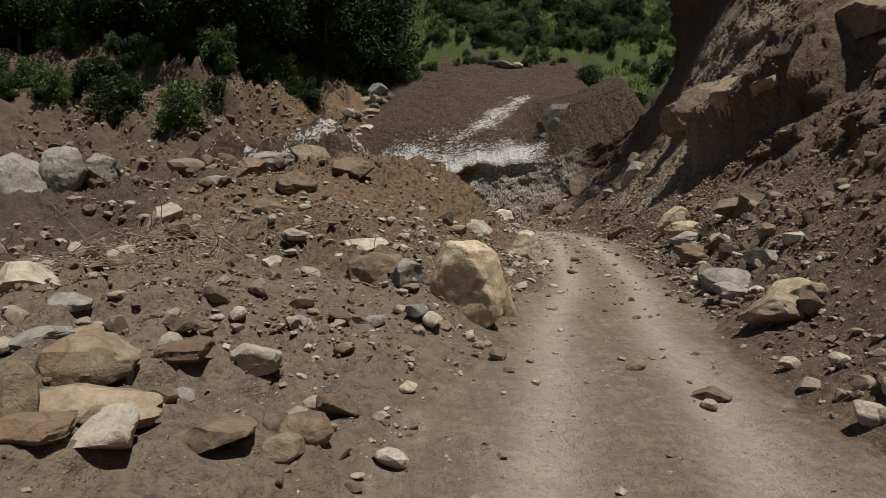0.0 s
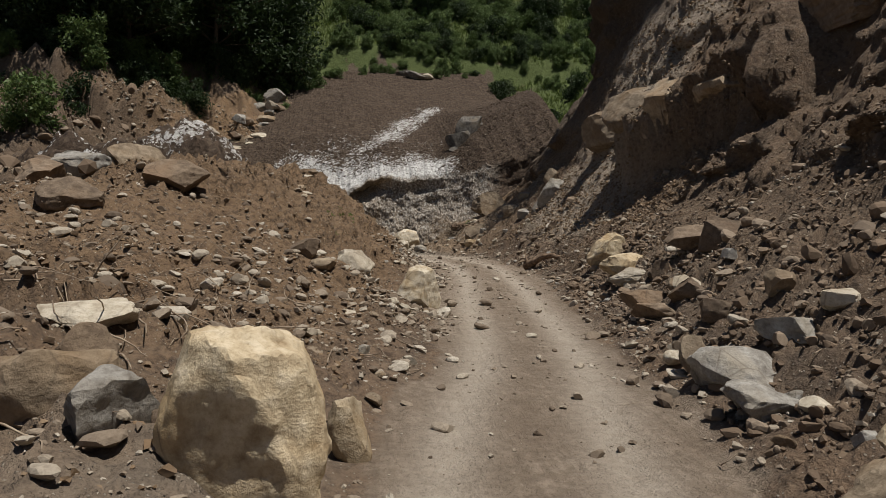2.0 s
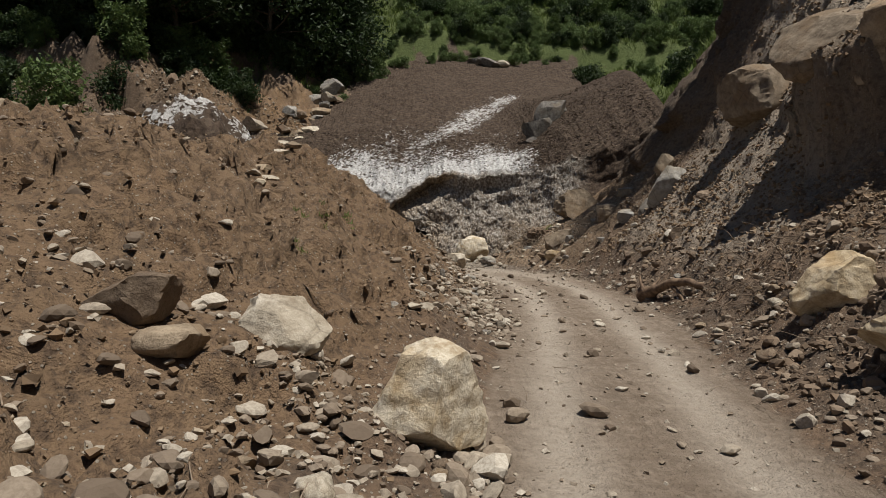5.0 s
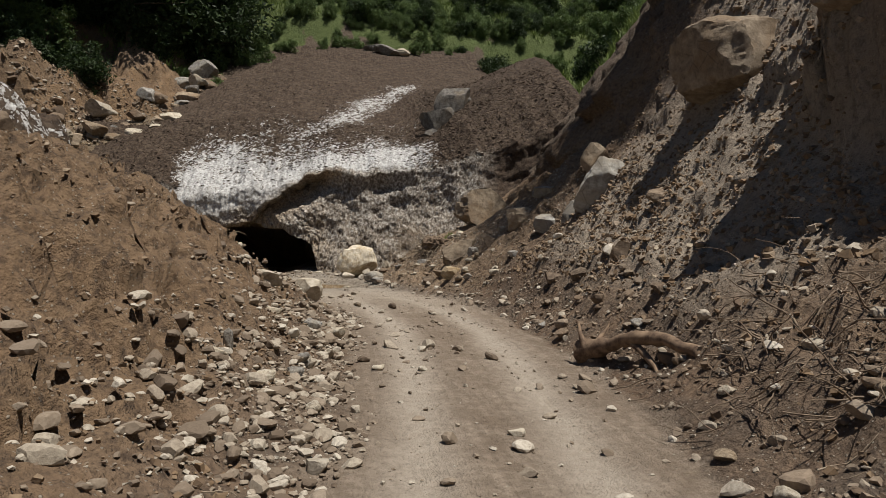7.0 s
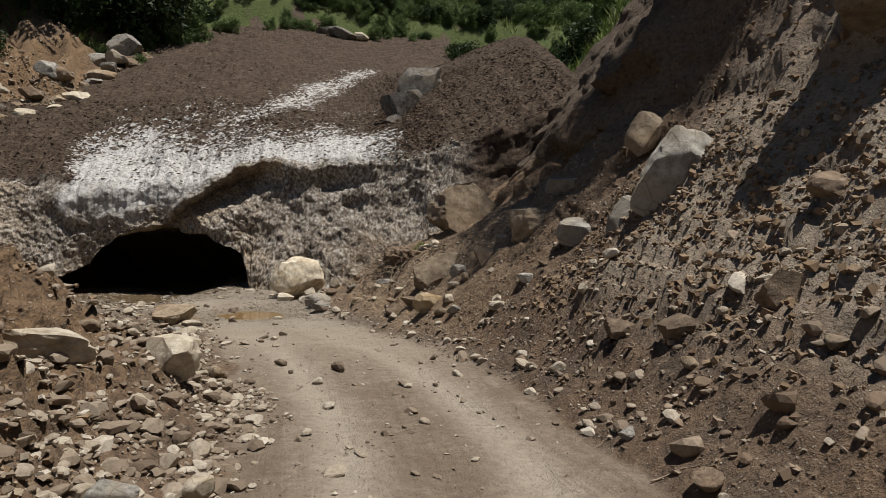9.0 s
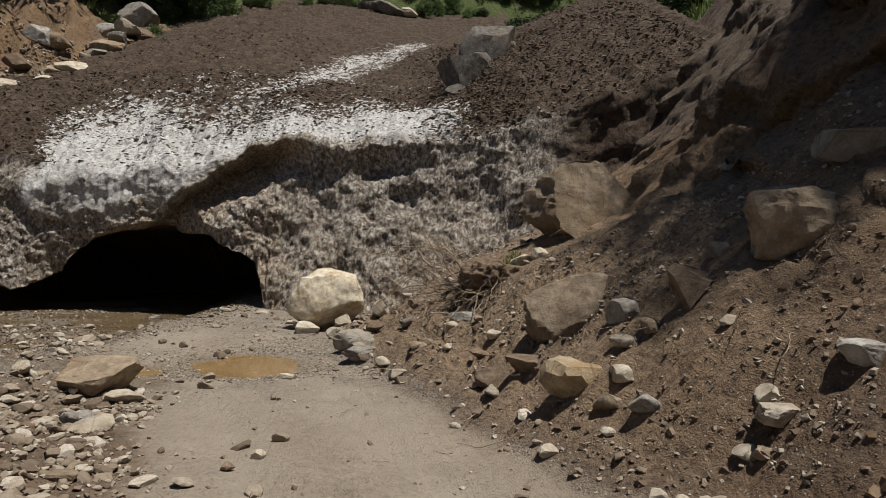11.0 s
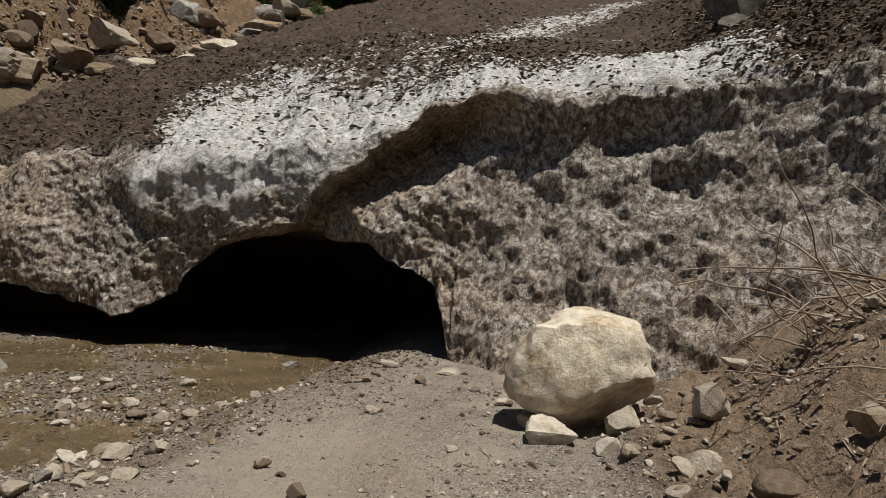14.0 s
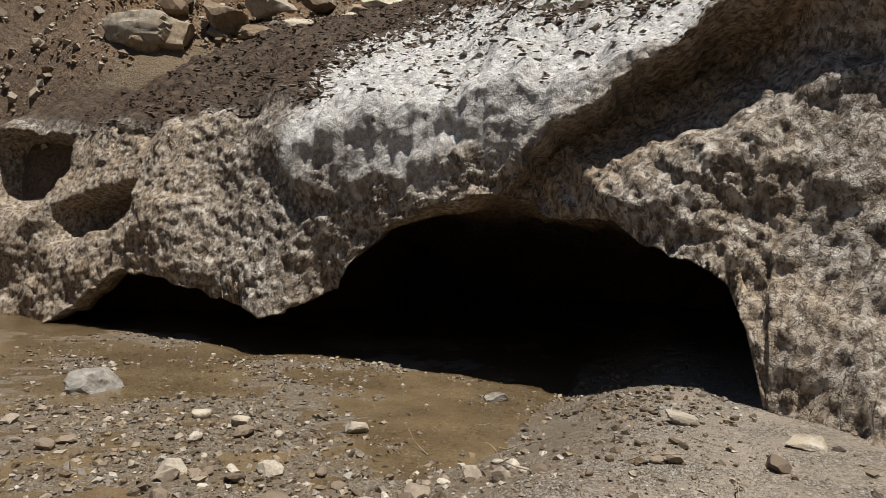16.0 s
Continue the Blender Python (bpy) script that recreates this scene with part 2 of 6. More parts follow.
def overhang(x, y, z):
    """How far the cliff leans out towards the road: brows with hollows under them."""
    d = x - road_right(y)
    w = sstep(3.0, 4.6, d) * sstep(4, 10, y) * (1 - sstep(48, 54, y))
    w = w * (1 - 0.75 * sstep(27.5, 29.5, y) * (1 - sstep(34, 37, y)) * (1 - sstep(6.5, 8.0, d)))
    f = z * 0.36 + 1.1 * fbm(x * 0.24, y * 0.24, octaves=3, seed=131)
    f = f - np.floor(f)
    out = 0.8 * w * sstep(0.0, 0.14, f) * (1 - f) * sstep(-0.25, 0.45, fbm(y * 0.3, z * 0.3, octaves=3, seed=133))
    g = z * 1.25 + 1.5 * fbm(x * 0.7, y * 0.7, octaves=3, seed=135)
    g = g - np.floor(g)
    out = out + 0.2 * sstep(1.6, 3.4, d) * sstep(0.0, 0.25, g) * (1 - g) * sstep(-0.3, 0.4, fbm(y * 0.7, z * 0.9, octaves=3, seed=137)) * (1 - sstep(40, 43, y))
    w1, w2 = worley(x * 0.75, y * 0.75, z * 0.9, seed=145)
    out = out + 0.4 * w * np.minimum(w2 - w1, 0.6) + 0.1 * w * fbm(x * 2.6, y * 2.6, z * 2.6, octaves=3, seed=149)
    out = out + sstep(1.6, 3.2, d) * (1 - sstep(47, 50, y)) * (0.11 * fbm(x * 1.9, y * 1.9, z * 1.9, octaves=4, seed=147, gain=0.6) + 0.08)
    out = out - 0.85 * w * sstep(29, 32, y)
    e = road_left(y) - x
    torn = sstep(0.5, 1.6, e) * (1 - sstep(7, 9, e)) * sstep(16, 20, y) * (1 - sstep(35, 37, y))
    out = out - torn * (0.17 * fbm(x * 1.1, y * 1.1, z * 1.5, octaves=4, seed=181, gain=0.6) + 0.1 * (0.4 - np.abs(fbm(x * 2.7, y * 2.7, z * 3.1, octaves=3, seed=183, gain=0.6))))
    s, at = d * slope_k(y), brow_at(y)
    block = 0.8 + 0.6 * sstep(-0.15, 0.15, vnoise(y * 0.9, y * 0 + 2, seed=139)) + 0.35 * vnoise(y * 2.3, z * 1.1, seed=141)
    out = out + 0.4 * block * sstep(at - 0.1, at + 0.2, s) * (1 - sstep(at + 0.4, at + 3.5, s)) * sstep(19, 20.5, y) * (1 - sstep(27.5, 29, y))
    # the wall above the puddles leans far out
    lean = sstep(6.9, 8.8, d) * (1 - sstep(14, 20, d)) * sstep(33, 36, y) * (1 - sstep(39, 42, y))
    return out + lean * (2.0 + 0.7 * vnoise(y * 0.7, z * 0.5, seed=143))


# ---- lie of the old avalanche snow ----
def wall_y(x):
    return curve(x, (-20, -12, -5, 2.3, 6.7, 10, 16), (56.5, 55.2, 53.5, 51.65, 50.5, 49.0, 46.5))


def ragged(x):
    """Unevenness of the lip along its length."""
    x = np.asarray(x, float)
    return 0.16 * vnoise(x * 0.9, x * 0, seed=24) + 0.13 * vnoise(x * 2.1, x * 0, seed=25) + 0.08 * vnoise(x * 5.2, x * 0, seed=26)


def arch_z(x):
    """Lower edge of the snow: the cave's mouth has a high and a low lobe."""
    return np.interp(x, (-11.6, -10.9, -9.6, -8.7, -7.4, -6.1, -5.15, -4.6, -3.9, -3.3, -2.6, -1.8, -0.8, -0.55, -0.45, 0.66, 1.05, 1.6, 2.0, 2.9),
                     (-0.7, -0.5, 0.4, 0.82, 0.74, 0.54, 0.30, 0.5, 1.0, 1.6, 2.03, 2.3, 2.45, 2.4, 2.2, 2.13, 1.82, 1.72, 1.42, -0.7))


def lip_z(x):
    return curve(x, (-20, -10, -5, -3, 0, 1.5, 3, 7, 8.5, 10.5, 16), (3.6, 3.8, 4.0, 3.9, 4.05, 4.7, 4.95, 5.0, 5.3, 5.9, 7.5)) + ragged(x)


def roof_z(x, y):
    s = y - wall_y(x) - 0.22 * lip_z(x)
    near = lip_z(x) + np.where(s < 2.0, 0.66 * s, 1.32 + 0.49 * (s - 2.0))
    return near + (far_roof(x, y) - near) * sstep(1.0, 7.0, s)
# ---- materials ----
class Nodes:
    """A short way to write node trees."""

    def __init__(self, name):
        self.mat = bpy.data.materials.new(name)
        self.mat.use_nodes = True
        self.tree = self.mat.node_tree
        self.bsdf = self.tree.nodes["Principled BSDF"]
        self.coord = None

    def add(self, kind):
        return self.tree.nodes.new("ShaderNode" + kind)

    def put(self, socket, value):
        if isinstance(value, bpy.types.NodeSocket):
            self.tree.links.new(value, socket)
        elif isinstance(value, tuple) and len(value) == 3 and socket.type == "RGBA":
            socket.default_value = (*value, 1)
        else:
            socket.default_value = value

    def place(self, scale=(1, 1, 1), spin=(0, 0, 0)):
        if self.coord is None:
            self.coord = self.add("TexCoord").outputs["Object"]
        m = self.add("Mapping")
        self.put(m.inputs["Vector"], self.coord)
        m.inputs["Scale"].default_value = scale
        m.inputs["Rotation"].default_value = spin
        return m.outputs["Vector"]

    def noise(self, scale, detail=4, rough=0.6, vec=None, warp=0.0):
        n = self.add("TexNoise")
        self.put(n.inputs["Vector"], vec or self.place())
        self.put(n.inputs["Scale"], scale)
        n.inputs["Detail"].default_value, n.inputs["Roughness"].default_value, n.inputs["Distortion"].default_value = detail, rough, warp
        return n.outputs["Fac"]

    def cells(self, scale, feature="F1", vec=None, out="Distance"):
        n = self.add("TexVoronoi")
        n.feature = feature
        self.put(n.inputs["Vector"], vec or self.place())
        self.put(n.inputs["Scale"], scale)
        return n.outputs[out]

    def ramp(self, fac, *stops):
        n = self.add("ValToRGB")
        self.put(n.inputs["Fac"], fac)
        e = n.color_ramp.elements
        while len(e) < len(stops):
            e.new(0.5)
        for el, (at, c) in zip(e, stops):
            el.position = at
            el.color = (c, c, c, 1) if isinstance(c, (int, float)) else (*c, 1)
        return n.outputs["Color"]

    def mix(self, fac, a, b, how="MIX"):
        n = self.add("Mix")
        n.data_type, n.blend_type = "RGBA", how
        self.put(n.inputs[0], fac)
        self.put(n.inputs[6], a)
        self.put(n.inputs[7], b)
        return n.outputs[2]

    def math(self, how, a, b=0.0, clamp=False):
        n = self.add("Math")
        n.operation, n.use_clamp = how, clamp
        self.put(n.inputs[0], a)
        self.put(n.inputs[1], b)
        return n.outputs[0]

    def attr(self, name):
        n = self.add("Attribute")
        n.attribute_name = name
        return n.outputs["Fac"]

    def finish(self, colour, rough=0.9, height=None, depth=0.02, strength=0.6, metal=0.0, spec=0.3):
        self.put(self.bsdf.inputs["Base Color"], colour)
        self.put(self.bsdf.inputs["Roughness"], rough)
        self.put(self.bsdf.inputs["Metallic"], metal)
        self.put(self.bsdf.inputs["Specular IOR Level"], spec)
        if height is not None:
            b = self.add("Bump")
            self.put(b.inputs["Height"], height)
            b.inputs["Distance"].default_value, b.inputs["Strength"].default_value = depth, strength
            self.put(self.bsdf.inputs["Normal"], b.outputs["Normal"])
        return self.mat


def ground_material():
    n = Nodes("earth")
    big, mid, fine, grit = n.noise(0.22, 4), n.noise(1.3, 5, 0.62), n.noise(9, 6, 0.7), n.noise(55, 4, 0.7)
    soil = n.ramp(big, (0.3, (0.135, 0.088, 0.056)), (0.52, (0.19, 0.128, 0.082)), (0.72, (0.225, 0.163, 0.112)))
    soil = n.mix(n.ramp(mid, (0.42, 0), (0.68, 0.75)), soil, (0.105, 0.082, 0.062))
    orange = n.mix(mid, (0.29, 0.182, 0.092), (0.185, 0.118, 0.066))
    soil = n.mix(n.math("MULTIPLY", n.attr("orange"), n.ramp(mid, (0.3, 0.5), (0.6, 1.0))), soil, orange)
    soil = n.mix(n.attr("grey"), soil, n.mix(mid, (0.066, 0.049, 0.035), (0.125, 0.096, 0.070)))
    chips = n.cells(26, out="Color")
    chip = n.ramp(n.cells(26), (0.0, 1), (0.22, 1), (0.3, 0))
    pick = n.ramp(chips, (0.62, 0), (0.66, 1))
    soil = n.mix(n.math("MULTIPLY", chip, n.math("MULTIPLY", pick, 0.8)), soil, (0.38, 0.33, 0.26))
    soil = n.mix(n.ramp(fine, (0.36, 0.75), (0.54, 0)), soil, (0.055, 0.037, 0.026))
    road = n.ramp(mid, (0.35, (0.215, 0.163, 0.118)), (0.65, (0.305, 0.243, 0.183)))
    streak = n.noise(1.0, 4, 0.6, n.place((11, 0.35, 1), (0, 0, 0.12)))
    road = n.mix(n.ramp(streak, (0.4, 0.55), (0.56, 0)), road, (0.18, 0.138, 0.1))
    road = n.mix(n.ramp(fine, (0.38, 0.65), (0.58, 0)), road, (0.135, 0.10, 0.07))
    road = n.mix(n.ramp(n.noise(3.1, 5, 0.7, warp=0.4), (0.38, 0.6), (0.55, 0)), road, (0.165, 0.122, 0.085))
    dust = n.mix(mid, (0.34, 0.285, 0.222), (0.43, 0.37, 0.30))
    road = n.mix(n.math("MULTIPLY", n.attr("track"), n.ramp(fine, (0.25, 0.55), (0.6, 1.0))), road, dust)
    patch = n.math("ADD", n.attr("road"), n.math("MULTIPLY", n.math("SUBTRACT", mid, 0.5), 0.9))
    c = n.mix(n.ramp(patch, (0.35, 0), (0.65, 1)), soil, road)
    c = n.mix(n.math("MULTIPLY", n.attr("pale"), n.ramp(fine, (0.3, 0.35), (0.55, 1.0))), c, n.mix(mid, (0.25, 0.20, 0.148), (0.38, 0.325, 0.255)))
    grass = n.mix(n.noise(2.2, 5, 0.7), (0.038, 0.055, 0.016), (0.11, 0.135, 0.042))
    cover = n.math("ADD", n.attr("green"), n.math("MULTIPLY", n.math("SUBTRACT", mid, 0.5), 1.2))
    c = n.mix(n.ramp(cover, (0.4, 0), (0.6, 1)), c, grass)
    mud = n.mix(mid, (0.13, 0.092, 0.054), (0.235, 0.178, 0.115))
    wet = n.ramp(n.math("ADD", n.attr("wet"), n.math("MULTIPLY", n.math("SUBTRACT", mid, 0.5), 0.7)), (0.35, 0), (0.7, 1))
    c = n.mix(wet, c, mud)
    grain, grain_at = n.cells(34, out="Color"), n.cells(34)
    small, small_at = n.cells(80, out="Color"), n.cells(80)
    bed = n.ramp(n.mix(0.5, grain, small), (0.2, (0.10, 0.08, 0.06)), (0.42, (0.24, 0.20, 0.15)), (0.6, (0.35, 0.31, 0.255)), (0.8, (0.50, 0.465, 0.405)))
    bare = n.math("MULTIPLY", n.attr("gravel"), n.ramp(n.noise(1.7, 5, 0.65), (0.38, 0.12), (0.6, 0.85)))
    bare = n.math("MULTIPLY", bare, n.math("SUBTRACT", 1.0, n.math("MULTIPLY", wet, 0.3)))
    c = n.mix(bare, c, bed)
    c = n.mix(0.35, c, n.mix(grit, (0.25, 0.25, 0.25), (0.78, 0.78, 0.78)), "OVERLAY")
    rough = n.math("SUBTRACT", 0.95, n.math("MULTIPLY", wet, 0.62))
    h = n.math("ADD", n.math("MULTIPLY", fine, 1.0), n.math("MULTIPLY", grit, 0.35))
    h = n.math("ADD", h, n.math("MULTIPLY", chip, 0.25))
    h = n.math("SUBTRACT", h, n.math("MULTIPLY", bare, n.math("ADD", grain_at, n.math("MULTIPLY", small_at, 0.5))))
    lump = n.math("MULTIPLY", n.noise(3.6, 6, 0.68), n.math("SUBTRACT", 1.0, n.attr("road")))
    h = n.math("ADD", h, n.math("MULTIPLY", lump, 2.4))
    h = n.math("ADD", h, n.math("MULTIPLY", n.math("MULTIPLY", streak, n.attr("road")), 0.5))
    return n.finish(c, rough, h, 0.08, 0.9)


def rock_material(name, light, mid, dark, stain, grain=1.0):
    n = Nodes(name)
    seed = n.add("ObjectInfo").outputs["Random"]
    shift = n.add("VectorMath")
    n.put(shift.inputs[0], n.add("TexCoord").outputs["Object"])
    n.put(shift.inputs[1], n.math("MULTIPLY", seed, 40.0))
    v = shift.outputs[0]
    big, mids, fine = n.noise(1.4 * grain, 4, 0.55, v, 0.6), n.noise(6 * grain, 6, 0.65, v), n.noise(38 * grain, 5, 0.7, v)
    c = n.ramp(mids, (0.3, dark), (0.5, mid), (0.68, light))
    c = n.mix(n.ramp(big, (0.48, 0), (0.66, 0.85)), c, stain)
    crack = n.ramp(n.cells(2.6 * grain, "DISTANCE_TO_EDGE", v), (0.0, 1), (0.035, 0))
    c = n.mix(n.math("MULTIPLY", crack, n.ramp(big, (0.4, 0.0), (0.6, 0.5))), c, (0.07, 0.05, 0.035))
    c = n.mix(n.ramp(fine, (0.32, 0.4), (0.5, 0)), c, dark)
    tone = n.ramp(seed, (0.0, (0.72, 0.70, 0.68)), (1.0, (1.12, 1.1, 1.06)))
    c = n.mix(1.0, c, tone, "MULTIPLY")
    h = n.math("ADD", n.math("MULTIPLY", mids, 1.0), n.math("MULTIPLY", fine, 0.3))
    return n.finish(c, n.ramp(fine, (0.3, 0.95), (0.7, 0.75)), h, 0.05, 0.7)


def pebble_material(name, stops):
    n = Nodes(name)
    rnd = n.add("NewGeometry").outputs["Random Per Island"]
    c = n.ramp(rnd, *stops)
    fine = n.noise(30, 5, 0.7)
    c = n.mix(n.ramp(fine, (0.3, 0.6), (0.6, 0)), c, (0.12, 0.088, 0.06))
    return n.finish(c, 0.9, fine, 0.012, 0.6)


def snow_material():
    n = Nodes("old_snow")
    face, clean, pit, tan = n.attr("face"), n.attr("clean"), n.attr("pit"), n.attr("tan")
    mid, fine, grit = n.noise(2.0, 5, 0.62), n.noise(8.5, 6, 0.68), n.noise(42, 4, 0.7)
    # the roof: chips of dirt lie on the snow, closed to a crust where it is dirtiest
    bent = n.add("VectorMath")
    n.put(bent.inputs[0], n.place((0.7, 1.15, 1.0), (0, 0, 0.35)))
    n.put(bent.inputs[1], n.math("MULTIPLY", n.noise(7.0, 3), 0.22))
    v = bent.outputs[0]
    chip_a, chip_b = n.cells(5.2, "F1", v, "Color"), n.cells(12.0, "F1", v, "Color")
    chance = n.math("ADD", n.math("MULTIPLY", chip_a, 0.45), n.math("MULTIPLY", chip_b, 0.5))
    chance = n.math("ADD", chance, n.math("MULTIPLY", fine, 0.3))
    mask = n.math("SUBTRACT", n.math("MULTIPLY", n.math("SUBTRACT", clean, 0.55), 0.8), n.math("SUBTRACT", chance, 0.625))
    white = n.mix(n.ramp(fine, (0.3, 0), (0.58, 1)), (0.27, 0.252, 0.23), (0.60, 0.59, 0.565))
    white = n.mix(n.ramp(n.cells(9.0, "DISTANCE_TO_EDGE", v), (0.0, 0.6), (0.07, 0)), white, (0.12, 0.095, 0.075))
    dirt = n.mix(n.ramp(n.noise(5.0, 6, 0.7), (0.35, 0), (0.65, 1)), (0.024, 0.0155, 0.0105), (0.088, 0.06, 0.04))
    dirt = n.mix(n.ramp(chip_a, (0.55, 0), (0.9, 0.6)), dirt, (0.125, 0.093, 0.066))
    roof = n.mix(n.ramp(mask, (0.0, 0), (0.02, 0.8), (0.14, 1)), dirt, white)
    # the face: grey old snow, cupped by melt, darker in the cups and tan where the stream's damp has stained its foot;
    # tan also fills the scoop, and deepens the shade of the left end and the cave lining
    warp = n.noise(7.5, 5, 0.6, n.place((1, 1, 0.75)), 0.35)
    grey = n.ramp(warp, (0.33, (0.088, 0.068, 0.051)), (0.42, (0.195, 0.163, 0.13)), (0.52, (0.35, 0.315, 0.268)), (0.66, (0.57, 0.54, 0.485)))
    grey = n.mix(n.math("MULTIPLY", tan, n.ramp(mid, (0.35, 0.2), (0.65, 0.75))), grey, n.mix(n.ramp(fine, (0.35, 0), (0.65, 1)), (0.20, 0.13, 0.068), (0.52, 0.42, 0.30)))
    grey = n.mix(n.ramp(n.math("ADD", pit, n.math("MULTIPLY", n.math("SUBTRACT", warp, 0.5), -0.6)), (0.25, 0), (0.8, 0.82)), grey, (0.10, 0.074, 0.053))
    silt = n.noise(12, 5, 0.7, n.place((1, 1, 0.7)))
    grey = n.mix(n.ramp(silt, (0.505, 0), (0.57, 0.9)), grey, (0.105, 0.08, 0.061))
    vein = n.add("VectorMath")
    n.put(vein.inputs[0], n.place((1.3, 1.3, 0.6)))
    n.put(vein.inputs[1], n.math("MULTIPLY", n.noise(5.0, 4), 0.4))
    crack = n.ramp(n.cells(4.0, "DISTANCE_TO_EDGE", vein.outputs[0]), (0.0, 1), (0.05, 0))
    grey = n.mix(n.math("MULTIPLY", n.math("MULTIPLY", crack, n.math("SUBTRACT", 1.0, tan, True)), n.ramp(mid, (0.42, 0.0), (0.56, 0.8))), grey, (0.055, 0.043, 0.034))
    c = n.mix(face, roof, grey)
    h = n.math("ADD", n.math("MULTIPLY", fine, 0.7), n.math("MULTIPLY", grit, 0.2))
    h = n.math("ADD", h, n.math("MULTIPLY", warp, 0.8))
    h = n.math("SUBTRACT", h, n.math("MULTIPLY", crack, n.math("MULTIPLY", face, 0.3)))
    h = n.math("ADD", h, n.math("MULTIPLY", n.math("MULTIPLY", chip_b, n.math("SUBTRACT", 1.0, face)), 0.35))
    return n.finish(c, 0.85, h, 0.13, 0.75, spec=0.2)


def leaf_material(name, a, b):
    n = Nodes(name)
    rnd = n.add("NewGeometry").outputs["Random Per Island"]
    c = n.mix(rnd, a, b)
    n.finish(c, 0.6, spec=0.25)
    soft = n.add("BsdfTranslucent")
    n.put(soft.inputs["Color"], c)
    blend = n.add("MixShader")
    blend.inputs[0].default_value = 0.25
    n.put(blend.inputs[1], n.bsdf.outputs[0])
    n.put(blend.inputs[2], soft.outputs[0])
    n.put(n.tree.nodes["Material Output"].inputs["Surface"], blend.outputs[0])
    return n.mat


def wood_material(name, a, b):
    n = Nodes(name)
    grain = n.noise(7, 6, 0.65, n.place((1, 1, 1)))
    c = n.mix(n.ramp(grain, (0.35, 0), (0.65, 1)), a, b)
    return n.finish(c, 0.85, grain, 0.01, 0.8)


def water_material(name, deep, shallow, wave, rough):
    n = Nodes(name)
    c = n.mix(n.ramp(n.noise(1.1, 4), (0.4, 0), (0.65, 1)), deep, shallow)
    return n.finish(c, rough, n.noise(wave, 3, 0.5, warp=0.6), 0.03, 0.5 if wave > 5 else 0.12, spec=0.5)


EARTH = ground_material()
SNOW = snow_material()
WHITISH = rock_material("whitish_rock", (0.72, 0.67, 0.56), (0.60, 0.535, 0.42), (0.33, 0.245, 0.145), (0.42, 0.30, 0.155))
CREAM = rock_material("cream_rock", (0.57, 0.49, 0.365), (0.44, 0.36, 0.245), (0.23, 0.165, 0.095), (0.37, 0.26, 0.135))
PALE = rock_material("pale_rock", (0.55, 0.50, 0.42), (0.42, 0.375, 0.30), (0.23, 0.19, 0.14), (0.46, 0.39, 0.29))
TAN = rock_material("tan_rock", (0.37, 0.30, 0.215), (0.26, 0.205, 0.145), (0.14, 0.105, 0.07), (0.23, 0.16, 0.095))
GREY = rock_material("grey_rock", (0.40, 0.39, 0.36), (0.27, 0.255, 0.23), (0.12, 0.105, 0.09), (0.30, 0.265, 0.21))
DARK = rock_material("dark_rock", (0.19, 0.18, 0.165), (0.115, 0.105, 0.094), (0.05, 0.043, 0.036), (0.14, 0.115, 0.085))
OCHRE = pebble_material("soil_crumbs", ((0.0, (0.11, 0.07, 0.04)), (0.5, (0.20, 0.132, 0.075)), (0.85, (0.25, 0.18, 0.115)), (1.0, (0.36, 0.30, 0.22))))
WETSTONE = pebble_material("wet_stones", ((0.0, (0.05, 0.04, 0.03)), (0.35, (0.12, 0.085, 0.05)), (0.6, (0.17, 0.15, 0.125)), (0.85, (0.27, 0.20, 0.115)), (1.0, (0.42, 0.39, 0.34))))
WETSTONE.node_tree.nodes["Principled BSDF"].inputs["Roughness"].default_value = 0.35
BROWN = rock_material("brown_rock", (0.26, 0.20, 0.145), (0.175, 0.13, 0.09), (0.085, 0.06, 0.042), (0.20, 0.135, 0.085))
PEBBLE = pebble_material("pebbles", ((0.0, (0.11, 0.08, 0.056)), (0.4, (0.235, 0.185, 0.135)), (0.75, (0.36, 0.31, 0.24)), (1.0, (0.50, 0.45, 0.37))))
CLOD = pebble_material("clods", ((0.0, (0.10, 0.068, 0.044)), (0.6, (0.18, 0.126, 0.083)), (1.0, (0.28, 0.22, 0.16))))
CRUST = pebble_material("dirt_crust", ((0.0, (0.04, 0.027, 0.019)), (0.6, (0.085, 0.058, 0.04)), (1.0, (0.2, 0.155, 0.115))))
LEAF = leaf_material("leaves", (0.013, 0.026, 0.008), (0.042, 0.068, 0.02))
# brighter copy of the leaves, sunlight on shrubs put into their colour
LEAF_LIT = leaf_material("sunlit_leaves", (0.05, 0.085, 0.022), (0.12, 0.165, 0.05))
LEAF_GREY = leaf_material("grey_green_leaves", (0.065, 0.11, 0.032), (0.16, 0.21, 0.075))
GRASS = leaf_material("grass_blades", (0.07, 0.11, 0.022), (0.17, 0.21, 0.055))
BARK = wood_material("bark", (0.05, 0.036, 0.024), (0.12, 0.09, 0.062))
DRY = wood_material("dry_wood", (0.15, 0.105, 0.07), (0.36, 0.29, 0.21))
ROOT = wood_material("dry_roots", (0.085, 0.056, 0.036), (0.24, 0.18, 0.125))
LOGWOOD = wood_material("weathered_log", (0.075, 0.046, 0.03), (0.24, 0.165, 0.105))
MUDDY = water_material("muddy_water", (0.20, 0.125, 0.052), (0.26, 0.17, 0.08), 3.0, 0.08)
STREAM = water_material("stream_water", (0.125, 0.084, 0.04), (0.22, 0.155, 0.08), 16.0, 0.08)
STREAM.node_tree.nodes["Principled BSDF"].inputs["Alpha"].default_value = 0.6

